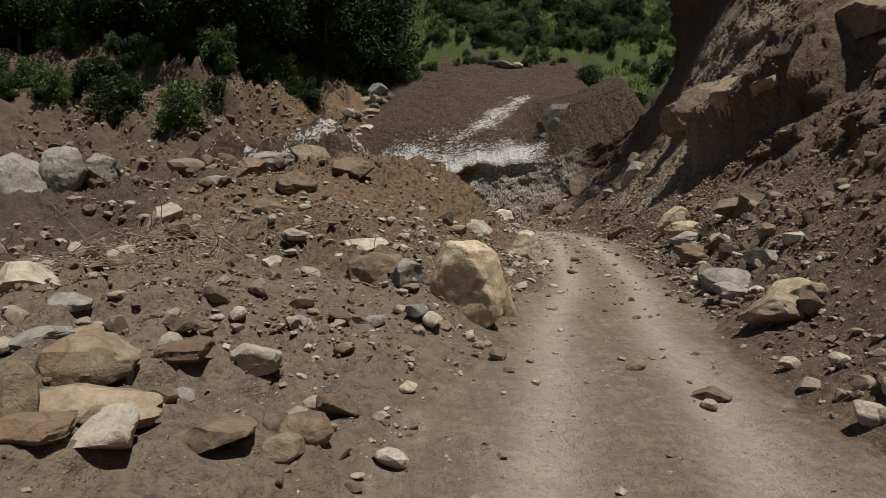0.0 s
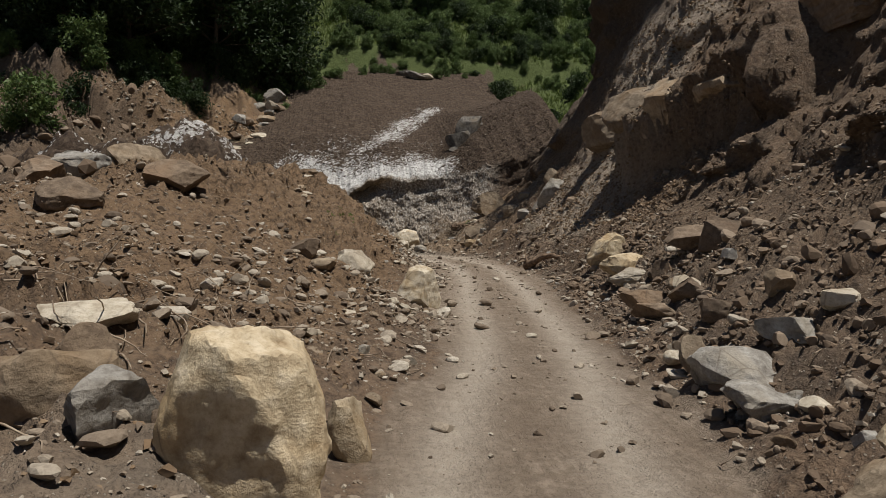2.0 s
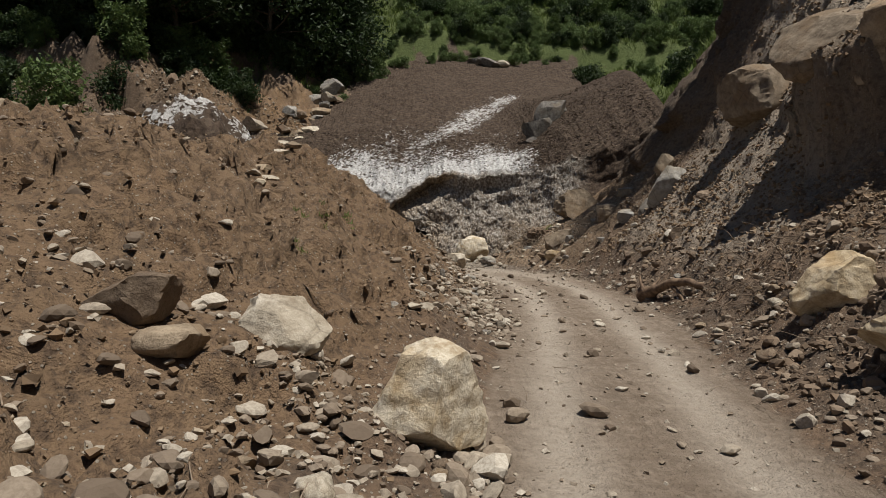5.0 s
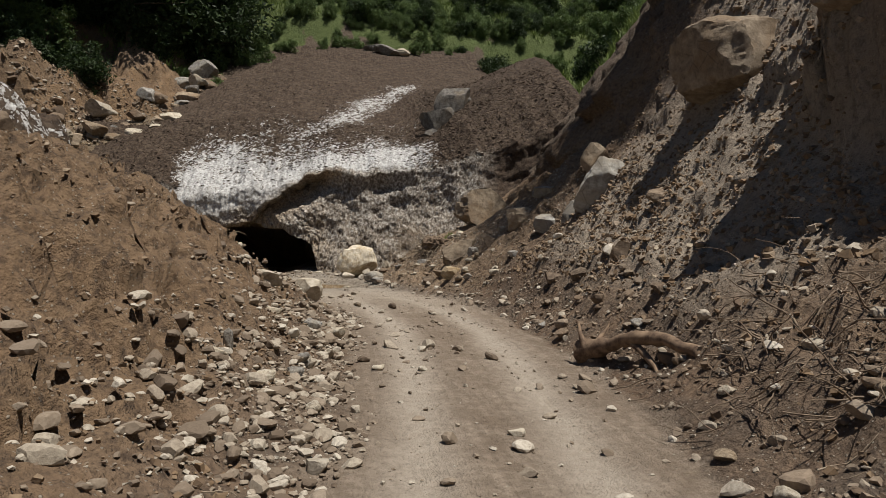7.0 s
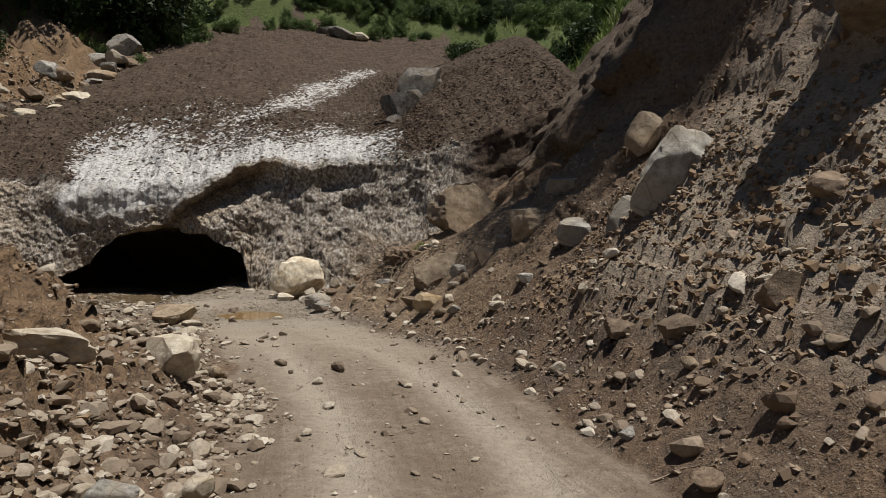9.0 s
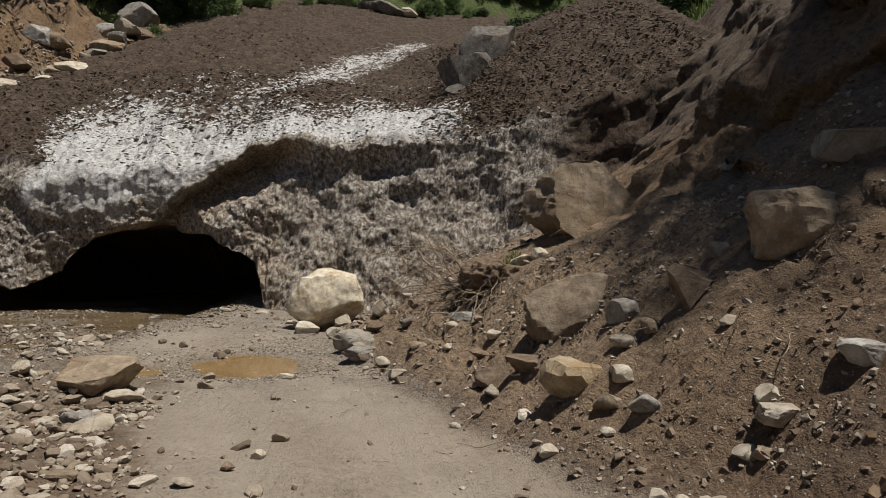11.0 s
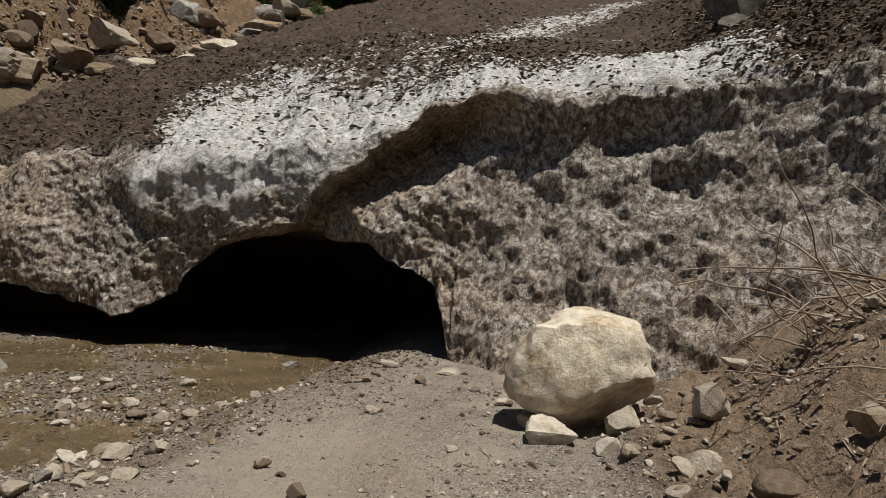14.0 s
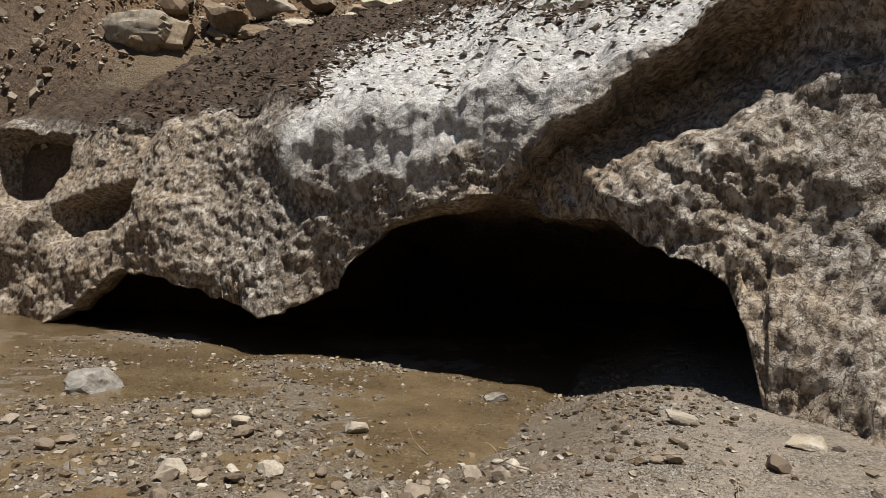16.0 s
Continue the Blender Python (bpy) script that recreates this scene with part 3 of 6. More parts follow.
# ---- building helpers ----
def mesh_from(name, verts, faces, material, smooth=True):
    """A mesh from arrays of points and of triangles or quads."""
    verts, faces = np.asarray(verts, np.float32), np.asarray(faces, np.int32)
    me = bpy.data.meshes.new(name)
    me.vertices.add(len(verts))
    me.vertices.foreach_set("co", verts.ravel())
    k = faces.shape[1]
    me.loops.add(faces.size)
    me.loops.foreach_set("vertex_index", faces.ravel())
    me.polygons.add(len(faces))
    me.polygons.foreach_set("loop_start", np.arange(0, faces.size, k, dtype=np.int32))
    me.polygons.foreach_set("use_smooth", np.full(len(faces), smooth))
    me.materials.append(material)
    me.update(calc_edges=True)
    return me


def float_attribute(me, name, values):
    a = me.attributes.new(name, "FLOAT", "POINT")
    a.data.foreach_set("value", np.asarray(values, np.float32).ravel())


def grid_faces(rows, cols):
    i = np.arange(rows * cols).reshape(rows, cols)
    return np.stack((i[:-1, :-1], i[:-1, 1:], i[1:, 1:], i[1:, :-1]), -1).reshape(-1, 4)


def spaced(*parts):
    """Grid lines from (start, end, step) stretches."""
    out = []
    for a, b, s in parts:
        out.append(np.arange(a, b - 1e-6, s))
    return np.concatenate(out + [np.array([parts[-1][1]])])


def ico(level):
    bm = bmesh.new()
    bmesh.ops.create_icosphere(bm, subdivisions=level, radius=1.0)
    v = np.array([p.co for p in bm.verts])
    f = np.array([[p.index for p in q.verts] for q in bm.faces])
    bm.free()
    return v, f


ICO = {k: ico(k) for k in (1, 2, 3, 4, 5)}


def chipped(level, seed, cuts=12, block=0.0, worn=0.0, calm=1.0):
    """A broken stone about two across: a lump struck by flat cuts, its faces uneven."""
    r = np.random.RandomState(seed)
    if level == 1:
        v = np.array([(x, y, z) for x in (-1, 1) for y in (-1, 1) for z in (-1, 1)], float)
        v = v * (1 - r.uniform(0, 0.62, (8, 3))) @ np.linalg.qr(r.normal(size=(3, 3)))[0]
        f = np.array([(0, 1, 3), (0, 3, 2), (4, 6, 7), (4, 7, 5), (0, 4, 5), (0, 5, 1), (2, 3, 7), (2, 7, 6), (0, 2, 6), (0, 6, 4), (1, 5, 7), (1, 7, 3)])
        return v, f
    k_small = level == 0
    v, f = ICO[max(level, 1)]
    v = v.copy()
    if k_small:
        return v * r.uniform(0.62, 1.0, (len(v), 1)) * r.uniform(0.8, 1.0, 3), f
    q = np.abs(v @ np.linalg.qr(r.normal(size=(3, 3)))[0]).max(1, keepdims=True)
    if block:
        q = np.abs(v).max(1, keepdims=True)
    k = max(block, 0.25)
    v = v * (1 - k) + v / q * k * 0.86
    for i in range(cuts):
        n = r.normal(size=3)
        n /= np.linalg.norm(n)
        c = r.uniform(0.42 + 0.3 * worn, 0.8 + 0.12 * worn) * (1 + 0.25 * block)
        over = v @ n - c
        v = np.where(over[:, None] > 0, v - n * over[:, None], v)
    o = r.uniform(0, 50, 3)
    if level > 2:
        bump = (0.05 + 0.09 * worn) * fbm(*(v * 1.5 + o).T, octaves=3, seed=seed % 97)
        if level > 3:
            w1, w2 = worley(*(v * 2.6 + o).T, seed=seed % 89)
            ledge = np.abs(fbm(*(v * np.array((1.2, 1.2, 3.2)) + o).T, octaves=3, seed=seed % 83))
            bump = bump + 0.05 * (w2 - w1 - 0.3) - 0.06 * ledge + 0.018 * fbm(*(v * 9 + o).T, octaves=2, seed=5)
        v = v * (1 + calm * bump[:, None])
    lo, hi = v.min(0), v.max(0)
    return (v - (lo + hi) / 2) / (hi - lo) * 2, f


# ---- the ground, one sheet to the far hillside ----
def build_ground():
    xs = spaced((-160, -60, 8), (-60, -36, 1.5), (-36, -15, 0.26), (-15, -10, 0.17), (-10, -5, 0.14), (-5, 11.5, 0.085), (11.5, 15, 0.1), (15, 18, 0.2), (18, 34, 0.6), (34, 60, 2.5), (60, 160, 10))
    ys = spaced((-60, -20, 5), (-20, -2, 0.6), (-2, 2.5, 0.15), (2.5, 46, 0.085), (46, 54, 0.1), (54, 66, 0.17), (66, 76, 0.35), (76, 92, 0.6), (92, 150, 2), (150, 320, 10))
    X, Y = np.meshgrid(xs, ys)
    shape, x, y = X.shape, X.ravel(), Y.ravel()
    z = ground_z(x, y)
    out = overhang(x, y, z)
    me = mesh_from("ground", np.stack((x - 0.93 * out, y - 0.22 * out, z - 0.12 * out), -1), grid_faces(*shape), EARTH)
    e, d = road_left(y) - x, x - road_right(y)
    inside = -np.maximum(e, d)
    n1 = fbm(x * 0.5, y * 0.5, octaves=3, seed=71)
    road = sstep(-0.35, 0.35, inside + 0.25 * n1) * (1 - sstep(46, 50, y) * sstep(2.5, 0, x)) * (1 - sstep(54, 57, y))
    mid = (road_left(y) + road_right(y)) / 2
    track = np.zeros_like(x)
    for side in (-0.72, 0.78):
        track = np.maximum(track, np.exp(-((x - mid - side + 0.12 * vnoise(y * 0.2, y * 0 + side, seed=5)) / 0.33) ** 2))
    track = np.maximum(track, 0.8 * sstep(33, 40, y) * sstep(1.2, 0.2, np.abs(inside - 1.0)))
    wet = sstep(0.9, -0.5, x - stream_edge(y)) * sstep(41, 45, y) * (1 - sstep(62, 64, y)) * sstep(-14, -11, x)
    for px, py, r in ((3.05, 43.45, 1.35), (1.55, 42.75, 0.85), (1.8, 41.9, 0.6)):
        wet = np.maximum(wet, 0.75 * np.exp(-(((x - px) / r) ** 2 + ((y - py) / r) ** 2) ** 2))
    wet = np.maximum(wet, 0.2 * sstep(43.5, 47, y) * sstep(5.5, 4.0, x) * (y < 56))
    orange = sstep(57, 61, y) * (1 - sstep(70, 75, y)) * sstep(1, -1, x - bank_edge(y)) * sstep(-0.6, 0.3, n1 + 0.3)
    orange = np.maximum(orange, 0.5 * sstep(40, 46, y) * (1 - sstep(60, 66, y)) * sstep(-14, -18, x) * sstep(-0.2, 0.4, n1))
    orange = np.maximum(orange, 0.95 * sstep(0.1, 0.8, d) * sstep(35, 39, y) * (1 - sstep(50, 54, y)) * (1 - sstep(5, 7, d)))
    orange = np.maximum(orange, 0.6 * sstep(0.5, 1.5, e) * sstep(6, 16, y) * (1 - sstep(36, 39, y)) * sstep(-9, -6, x))
    green = sstep(78, 83, y + 4 * n1) * sstep(-9, -6, x) + sstep(78, 84, y + 3 * n1) * sstep(-6, -9, x) * 0.7
    green = np.maximum(green, sstep(9, 11, d) * sstep(52, 58, y) * 0.9)
    green = np.maximum(green, sstep(14, 17, d))
    grey = sstep(-6, -9, x) * sstep(8, 14, y) * (1 - sstep(38, 44, y)) * 0.85
    grey = np.maximum(grey, sstep(-12, -15, x) * sstep(6, 12, y) * (1 - sstep(40, 46, y)))
    grey = np.maximum(grey, sstep(66, 70, y) * (1 - sstep(80, 86, y + 3 * n1)) * sstep(-2, 1, x - bank_edge(y)) * 0.9)
    # the cliff's recessed wall coloured darker, its shade painted into the earth
    wall_shade = sstep(5.5, 7.5, d) * sstep(30, 36, y) * (1 - sstep(56, 62, y))
    grey = np.maximum(grey, wall_shade * 0.8)
    # far-left bank toned down in colour for the shade of the trees above
    grey = np.maximum(grey, 0.5 * sstep(-13, -17, x) * sstep(38, 44, y) * (1 - sstep(62, 68, y)))
    grey = np.maximum(grey, 0.3 * sstep(0.2, 1.2, d) * (1 - sstep(20, 26, y)))
    orange = np.maximum(orange, 0.25 * sstep(1.0, 2.5, d) * (1 - sstep(24, 28, y)) * (1 - sstep(9, 12, d)))
    pale = sstep(0.8, 2.0, d) * sstep(24, 27, y + 1.5 * n1) * (1 - sstep(33, 37, y + 1.5 * n1)) * (1 - sstep(6, 8, d)) * 0.85
    pale = np.maximum(pale, 0.25 * sstep(0.0, 0.6, d) * (1 - sstep(4, 6, d)) * sstep(36, 39, y) * (1 - sstep(49, 52, y)))
    pale = np.maximum(pale, 0.8 * road * sstep(34, 40, y + n1))
    pale = np.maximum(pale, 0.34 * sstep(-0.3, 0.4, e) * (1 - sstep(8, 13, y + 2 * n1)) * sstep(-6, -4, x))
    gravel = sstep(39, 43, y) * (1 - sstep(62, 64, y)) * (d < 0.3)
    gravel = gravel * sstep(-10, -7, x) * (1 - sstep(55.5, 57, y))
    gravel = gravel * (1 - 0.8 * np.exp(-(((x - 1.5 + 0.4 * n1) / 1.5) ** 2 + ((y - 45.8) / 1.8) ** 2) ** 2))
    for key, value in (("pale", pale), ("gravel", gravel), ("road", road), ("track", track * road), ("wet", wet), ("orange", orange), ("green", np.clip(green, 0, 1)), ("grey", grey)):
        float_attribute(me, key, value)
    return tagged(new("ground", me), "brown landslide earth with a dusty dirt road across it", "ground", kind="structure")


build_ground()


# ---- the avalanche snow with its melt cave ----
def flake_chips(r, at, least=0.035, most=0.15, flat=1.0, material=None, name="dirt_chips", label="dark chips of dirt and bark strewn over the old snow"):
    """Broken bits of dirt, lying unevenly."""
    n = len(at)
    size = least * (most / least) ** (r.uniform(size=n) ** 2.0)
    shapes = [chipped(1, 700 + k)[0] for k in range(12)]
    faces = chipped(1, 700)[1]
    v = np.array(shapes)[r.randint(0, 12, n)] * np.stack((size * r.uniform(0.7, 1.4, n), size * r.uniform(0.3, 0.7, n), flat * size * r.uniform(0.12, 0.3, n)), -1)[:, None, :] * 0.6
    a, b = r.normal(0.3, 0.7, n)[:, None], r.normal(-0.25, 0.35, n)[:, None]
    y, z = v[..., 1] * np.cos(b) - v[..., 2] * np.sin(b), v[..., 1] * np.sin(b) + v[..., 2] * np.cos(b)
    x, y = v[..., 0] * np.cos(a) - y * np.sin(a), v[..., 0] * np.sin(a) + y * np.cos(a)
    v = np.stack((x, y, z + 0.012), -1) + at[:, None, :]
    f = (faces[None] + (np.arange(n) * v.shape[1])[:, None, None]).reshape(-1, 3)
    tagged(new(name, mesh_from(name, v.reshape(-1, 3), f, material or CRUST, smooth=False)), label, "dirt", kind="stuff")


def build_snow():
    xs = spaced((-24, -14, 0.25), (-14, -11, 0.1), (-11, 1.7, 0.045), (1.7, 2.8, 0.022), (2.8, 9.5, 0.045), (9.5, 15.5, 0.09))
    U = xs
    wy, az, lz = wall_y(U), arch_z(U), lip_z(U)
    az = az + 0.05 * vnoise(U * 4.3, U * 0, seed=2) * (az > -0.4)
    cols_y, cols_z, part = [], [], []

    def hollow(z):
        """How far the face lies behind its plane: the scoop under the lip, the undercut over the cave, small hollows."""
        a, b = (U + 0.45) * 0.81 + (z - 2.3) * 0.59, -(U + 0.45) * 0.59 + (z - 2.3) * 0.81
        b = b + 0.1 * vnoise(a * 2.3, a * 0, seed=27) + 0.07 * vnoise(a * 6, a * 0, seed=28)
        scoop = 1.15 * np.clip((b + 0.92) / 1.45, 0, 1) ** 0.8 * (1 - sstep(0.5, 0.66, b)) * sstep(-1.1, 0.2, a) * (1 - sstep(3.4, 5.0, a))
        brink = np.minimum(3.5 + 0.19 * (U + 4), lz - 0.15) + 0.12 * vnoise(U * 1.7, U * 0, seed=29)
        under = 0.7 * np.clip((brink - z) / (brink - az + 0.3), 0, 1) * sstep(-5.4, -3.9, U) * (1 - sstep(0.2, 1.3, U))
        scoop = np.maximum(scoop, under)
        scoop = scoop + 0.45 * np.exp(-((U - 5.5) / 0.65) ** 2 - ((z - 4.25) / 0.5) ** 2) + 0.35 * np.exp(-((U - 6.3) / 0.6) ** 2 - ((z - 3.4) / 0.35) ** 2)
        scoop = scoop + 1.7 * np.exp(-((U + 13.2) / 1.0) ** 4 - ((z - 3.0) / 0.9) ** 4) + 1.3 * np.exp(-((U + 10.4) / 1.1) ** 4 - ((z - 1.95 - 0.25 * (U + 10.4)) / 0.42) ** 4)
        return scoop * (1 - sstep(-0.22, -0.02, z - lz)) - 0.5 * (1 - sstep(0, 1.5, z)) * sstep(2.9, 3.8, U)

    # inside of the cave, from its depth to the mouth
    brim = hollow(az)
    for t in np.linspace(0, 1, 22)[:-1]:
        k = (1 - t) ** 1.5
        dome = np.sqrt(np.clip(1 - ((U + 3.4) / 9.2) ** 2, 0, 1)) * 3.0 - 0.5
        dome = dome * (1 - k ** 3) - 0.9 * k ** 3
        vault = az + (dome - az) * sstep(0.004, 0.05, k)
        cols_y.append(wy + 0.22 * np.maximum(vault, az) + brim + 0.12 + 0.8 * sstep(0.002, 0.04, k) + 14.0 * k)
        cols_z.append(vault)
        part.append(np.full_like(U, 0.0))
    # the face
    for t in np.linspace(0, 1, 104):
        z = az + (lz - az) * t
        belly = 0.22 * z + 0.25 * np.sin(np.pi * np.clip(z / lz, 0, 1)) * -0.6
        # right of the cave the foot leans back and the upper part stands up straight
        knee = 3.6 + 0.3 * vnoise(U * 0.7, U * 0, seed=36) + 0.16 * vnoise(U * 2.9, U * 0, seed=37)
        stand = np.where(z < knee, (0.22 * lz + 0.14) * z / knee, 0.22 * lz + 0.14 * (1 - (z - knee) / np.maximum(lz - knee, 0.3)))
        belly = belly + 0.6 * (stand - belly) * sstep(1.0, 2.6, U) * (1 - sstep(8.5, 10.5, U)) * (z > 0)
        cols_y.append(wy + belly + hollow(z))
        cols_z.append(z)
        part.append(np.full_like(U, 1.0))
    # the roof, rising up the gully
    run = np.concatenate((np.arange(0.075, 8, 0.075), np.arange(8, 36, 0.3)))
    for s in run:
        y = wy + 0.22 * lz + s
        cols_y.append(y)
        cols_z.append(roof_z(U, y))
        part.append(np.full_like(U, 2.0))
    Y, Z, P = np.array(cols_y), np.array(cols_z), np.array(part)
    # melt has rounded the lip over the left part of the face
    lip_row = 21 + 104
    soft = sstep(-3.2, -4.6, U) * (1 - sstep(-11.2, -12.2, U))
    for _ in range(60):
        a = slice(lip_row - 14, lip_row + 10)
        for Q in (Y, Z):
            mean = (Q[lip_row - 15:lip_row + 9] + Q[lip_row - 13:lip_row + 11]) / 2
            Q[a] = Q[a] + (mean - Q[a]) * soft * 0.9
    bend = np.interp(U, (2.0, 2.22, 2.475, 2.6, 2.9, 4.5), (0, 0.02, 0.135, 0.2, 0.48, 0))
    X = U[None, :] - bend[None, :] * (1 - sstep(1.4, 3.4, Z)) * (P < 2)
    S = np.zeros_like(X)
    S[-len(run):] = run[:, None]
    # outward direction of the sheet
    du = np.stack((np.gradient(X, axis=1), np.gradient(Y, axis=1) * 0.4, np.gradient(Z, axis=1) * 0.4), -1)
    dv = np.stack((np.gradient(X, axis=0), np.gradient(Y, axis=0), np.gradient(Z, axis=0)), -1)
    N = np.cross(du, dv)
    N /= np.linalg.norm(N, axis=-1, keepdims=True) + 1e-9
    flat = np.array((-0.2, -0.94, 0.28))
    N = np.where((P == 1)[..., None], flat / np.linalg.norm(flat), N)
    x, y, z = X.ravel(), Y.ravel(), Z.ravel()
    p = P.ravel()
    lipz = np.tile(lz, (len(Y), 1)).ravel()
    band = np.exp(-((-(x + 0.45) * 0.59 + (z - 2.3) * 0.81 - 0.1) / 0.75) ** 2) * sstep(-2.6, -1.4, x) * (p == 1)
    brow = sstep(-6.4, -3.4, x + 1.3 * vnoise(x * 1.1, z * 1.1, seed=6)) * (1 - sstep(0.2, 1.6, x)) * (1 - np.clip(1.3 * band, 0, 1))
    face = np.where(p == 1, 1 - 0.9 * brow * sstep(-1.5, -0.7, z - lipz + 0.4 * vnoise(x * 2, z * 2, seed=8)), np.where(p == 2, (1 - sstep(0.0, 0.5, S.ravel())) * (1 - 0.9 * brow), 1.0))
    wx, wz = x + 0.16 * fbm(x * 2.1, z * 2.1, y * 2.1, octaves=2, seed=18), z + 0.16 * fbm(x * 2.1, z * 2.1, y * 2.1, octaves=2, seed=19)
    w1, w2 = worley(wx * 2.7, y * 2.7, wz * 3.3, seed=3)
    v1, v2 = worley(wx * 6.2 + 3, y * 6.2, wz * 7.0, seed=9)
    much = 0.65 + 0.5 * vnoise(x * 0.8, z * 0.8, seed=20)
    crag = 0.4 - np.abs(fbm(x * 1.7, y * 1.7, z * 1.7, octaves=4, seed=14, gain=0.6))
    wall = 0.28 * fbm(x * 0.5, y * 0.5, z * 0.6, octaves=3, seed=12) + much * (0.045 * (w1 - 0.5) + 0.045 * (v1 - 0.5)) + 0.075 * crag + 0.04 * fbm(x * 6.5, y * 6.5, z * 6.5, octaves=3, seed=15, gain=0.6)
    c1, c2 = worley(x * 2.0 + 0.6 * y, y * 3.4, z * 0 + 0.5, seed=31)
    d1, d2 = worley(x * 5.1, y * 6.5, z * 0 + 0.5, seed=33)
    top = 0.25 * fbm(x * 0.2, y * 0.2, octaves=3, seed=13) + 0.09 * (c1 - 0.5) + 0.085 * (d1 - 0.5) + 0.04 * fbm(x * 7, y * 7, octaves=2, seed=16)
    top = top + 0.12 * brow * fbm(x * 1.6, y * 1.6, z * 1.6, octaves=3, seed=34)
    disp = wall * face + top * (1 - face)
    pts = np.stack((x, y, z), -1) + N.reshape(-1, 3) * disp[:, None]
    n1 = fbm(x * 0.35, y * 0.35, octaves=4, seed=17)
    s = S.ravel()
    zone = sstep(-7.2, -4.6, x - 0.12 * s + 1.4 * n1) * (1 - sstep(6.5, 10.0, x + 1.2 * n1))
    clean = zone * (0.62 * (1 - sstep(1.0, 6.5, s + 1.6 * n1)) + 0.3 * (1 - sstep(5.0, 12.0, s + 2.0 * n1)))
    clean = np.maximum(clean, 0.92 * (1 - sstep(0.7, 2.6, s + 1.1 * n1)) * sstep(-5.8, -4.6, x + 0.8 * n1) * (1 - sstep(0.6, 3.2, x + 0.8 * n1)))
    clean = np.where(p == 1, np.maximum(clean, brow), clean)
    line = np.abs(x - (4.0 + 0.5 * (s - 9.5)) + 0.9 * n1)
    clean = np.maximum(clean, 0.68 * (1 - sstep(0.0, 2.3, line)) * sstep(2, 6, s) * (1 - sstep(16.5, 20, s)))
    me = mesh_from("snow_field", pts, grid_faces(*X.shape), SNOW)
    face = face * (1 - sstep(9.4, 11.4, x + 0.5 * n1))
    # darkens the cups of the face, more strongly higher up
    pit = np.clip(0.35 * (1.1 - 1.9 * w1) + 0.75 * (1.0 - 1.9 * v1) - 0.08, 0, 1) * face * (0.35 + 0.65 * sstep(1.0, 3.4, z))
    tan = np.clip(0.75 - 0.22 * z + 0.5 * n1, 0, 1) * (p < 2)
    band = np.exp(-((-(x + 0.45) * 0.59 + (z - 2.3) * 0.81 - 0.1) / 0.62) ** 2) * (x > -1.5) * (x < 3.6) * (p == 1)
    # brown-grey dirt of the left end, tinted further to stand in for its shadow
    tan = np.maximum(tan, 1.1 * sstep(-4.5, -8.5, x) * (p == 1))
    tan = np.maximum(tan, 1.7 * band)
    # silt tan of the cave lining, full strength to paint the inside darker
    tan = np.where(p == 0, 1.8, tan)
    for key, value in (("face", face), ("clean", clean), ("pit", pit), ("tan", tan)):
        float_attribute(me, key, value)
    # chips and plates of dirt on the roof, lifted as the snow melts away round them
    r = np.random.RandomState(35)
    near = np.flatnonzero((p == 2) & (s < 17) & (x > -12) & (x < 12))
    near = near[r.uniform(size=len(near)) < (0.55 + 0.6 * np.clip(clean[near], 0, 0.75)) / (1 + 0.12 * s[near]) * (1 - 0.8 * sstep(0.7, 0.9, clean[near]))]
    near = r.choice(near, min(len(near), 15000), replace=False)
    flake_chips(r, pts[near] + r.normal(0, 0.03, (len(near), 3)) * np.array((1, 1, 0)))
    heaped = np.flatnonzero((p == 2) & (s < 15) & (x > 6.8) & (x < 15) & (r.uniform(size=len(x)) < sstep(6.8, 9.5, x)))
    heaped = r.choice(heaped, min(len(heaped), 9000), replace=False)
    flake_chips(r, pts[heaped] + r.normal(0, 0.06, (len(heaped), 3)) * np.array((1, 1, 0)), 0.035, 0.15, 1.6, CRUST, "debris", "brown clods and broken rock heaped on the snow's edge")
    return tagged(new("snow_field", me), "dirty old avalanche snow with a melt cave under it", "snow", kind="structure")


build_snow()

# ---- fallen rocks ----
ROCK_WORDS = {"cream_rock": "cream-coloured", "pale_rock": "pale grey-tan", "tan_rock": "tan", "grey_rock": "grey", "brown_rock": "brown, earth-stained", "whitish_rock": "cream-white", "dark_rock": "dark grey"}


def snow_top(x, y):
    """Height of whatever lies uppermost at a place: earth or snow."""
    z = float(ground_z(x, y)[0])
    u = np.array([float(x)])
    if float(wall_y(u)[0] + 0.22 * lip_z(u)[0]) < y < 88 and x < 15:
        z = max(z, float(roof_z(u, np.array([float(y)]))[0]))
    return z


def rock_name(w):
    return "boulder" if w > 0.6 else "rock" if w > 0.28 else "stone"


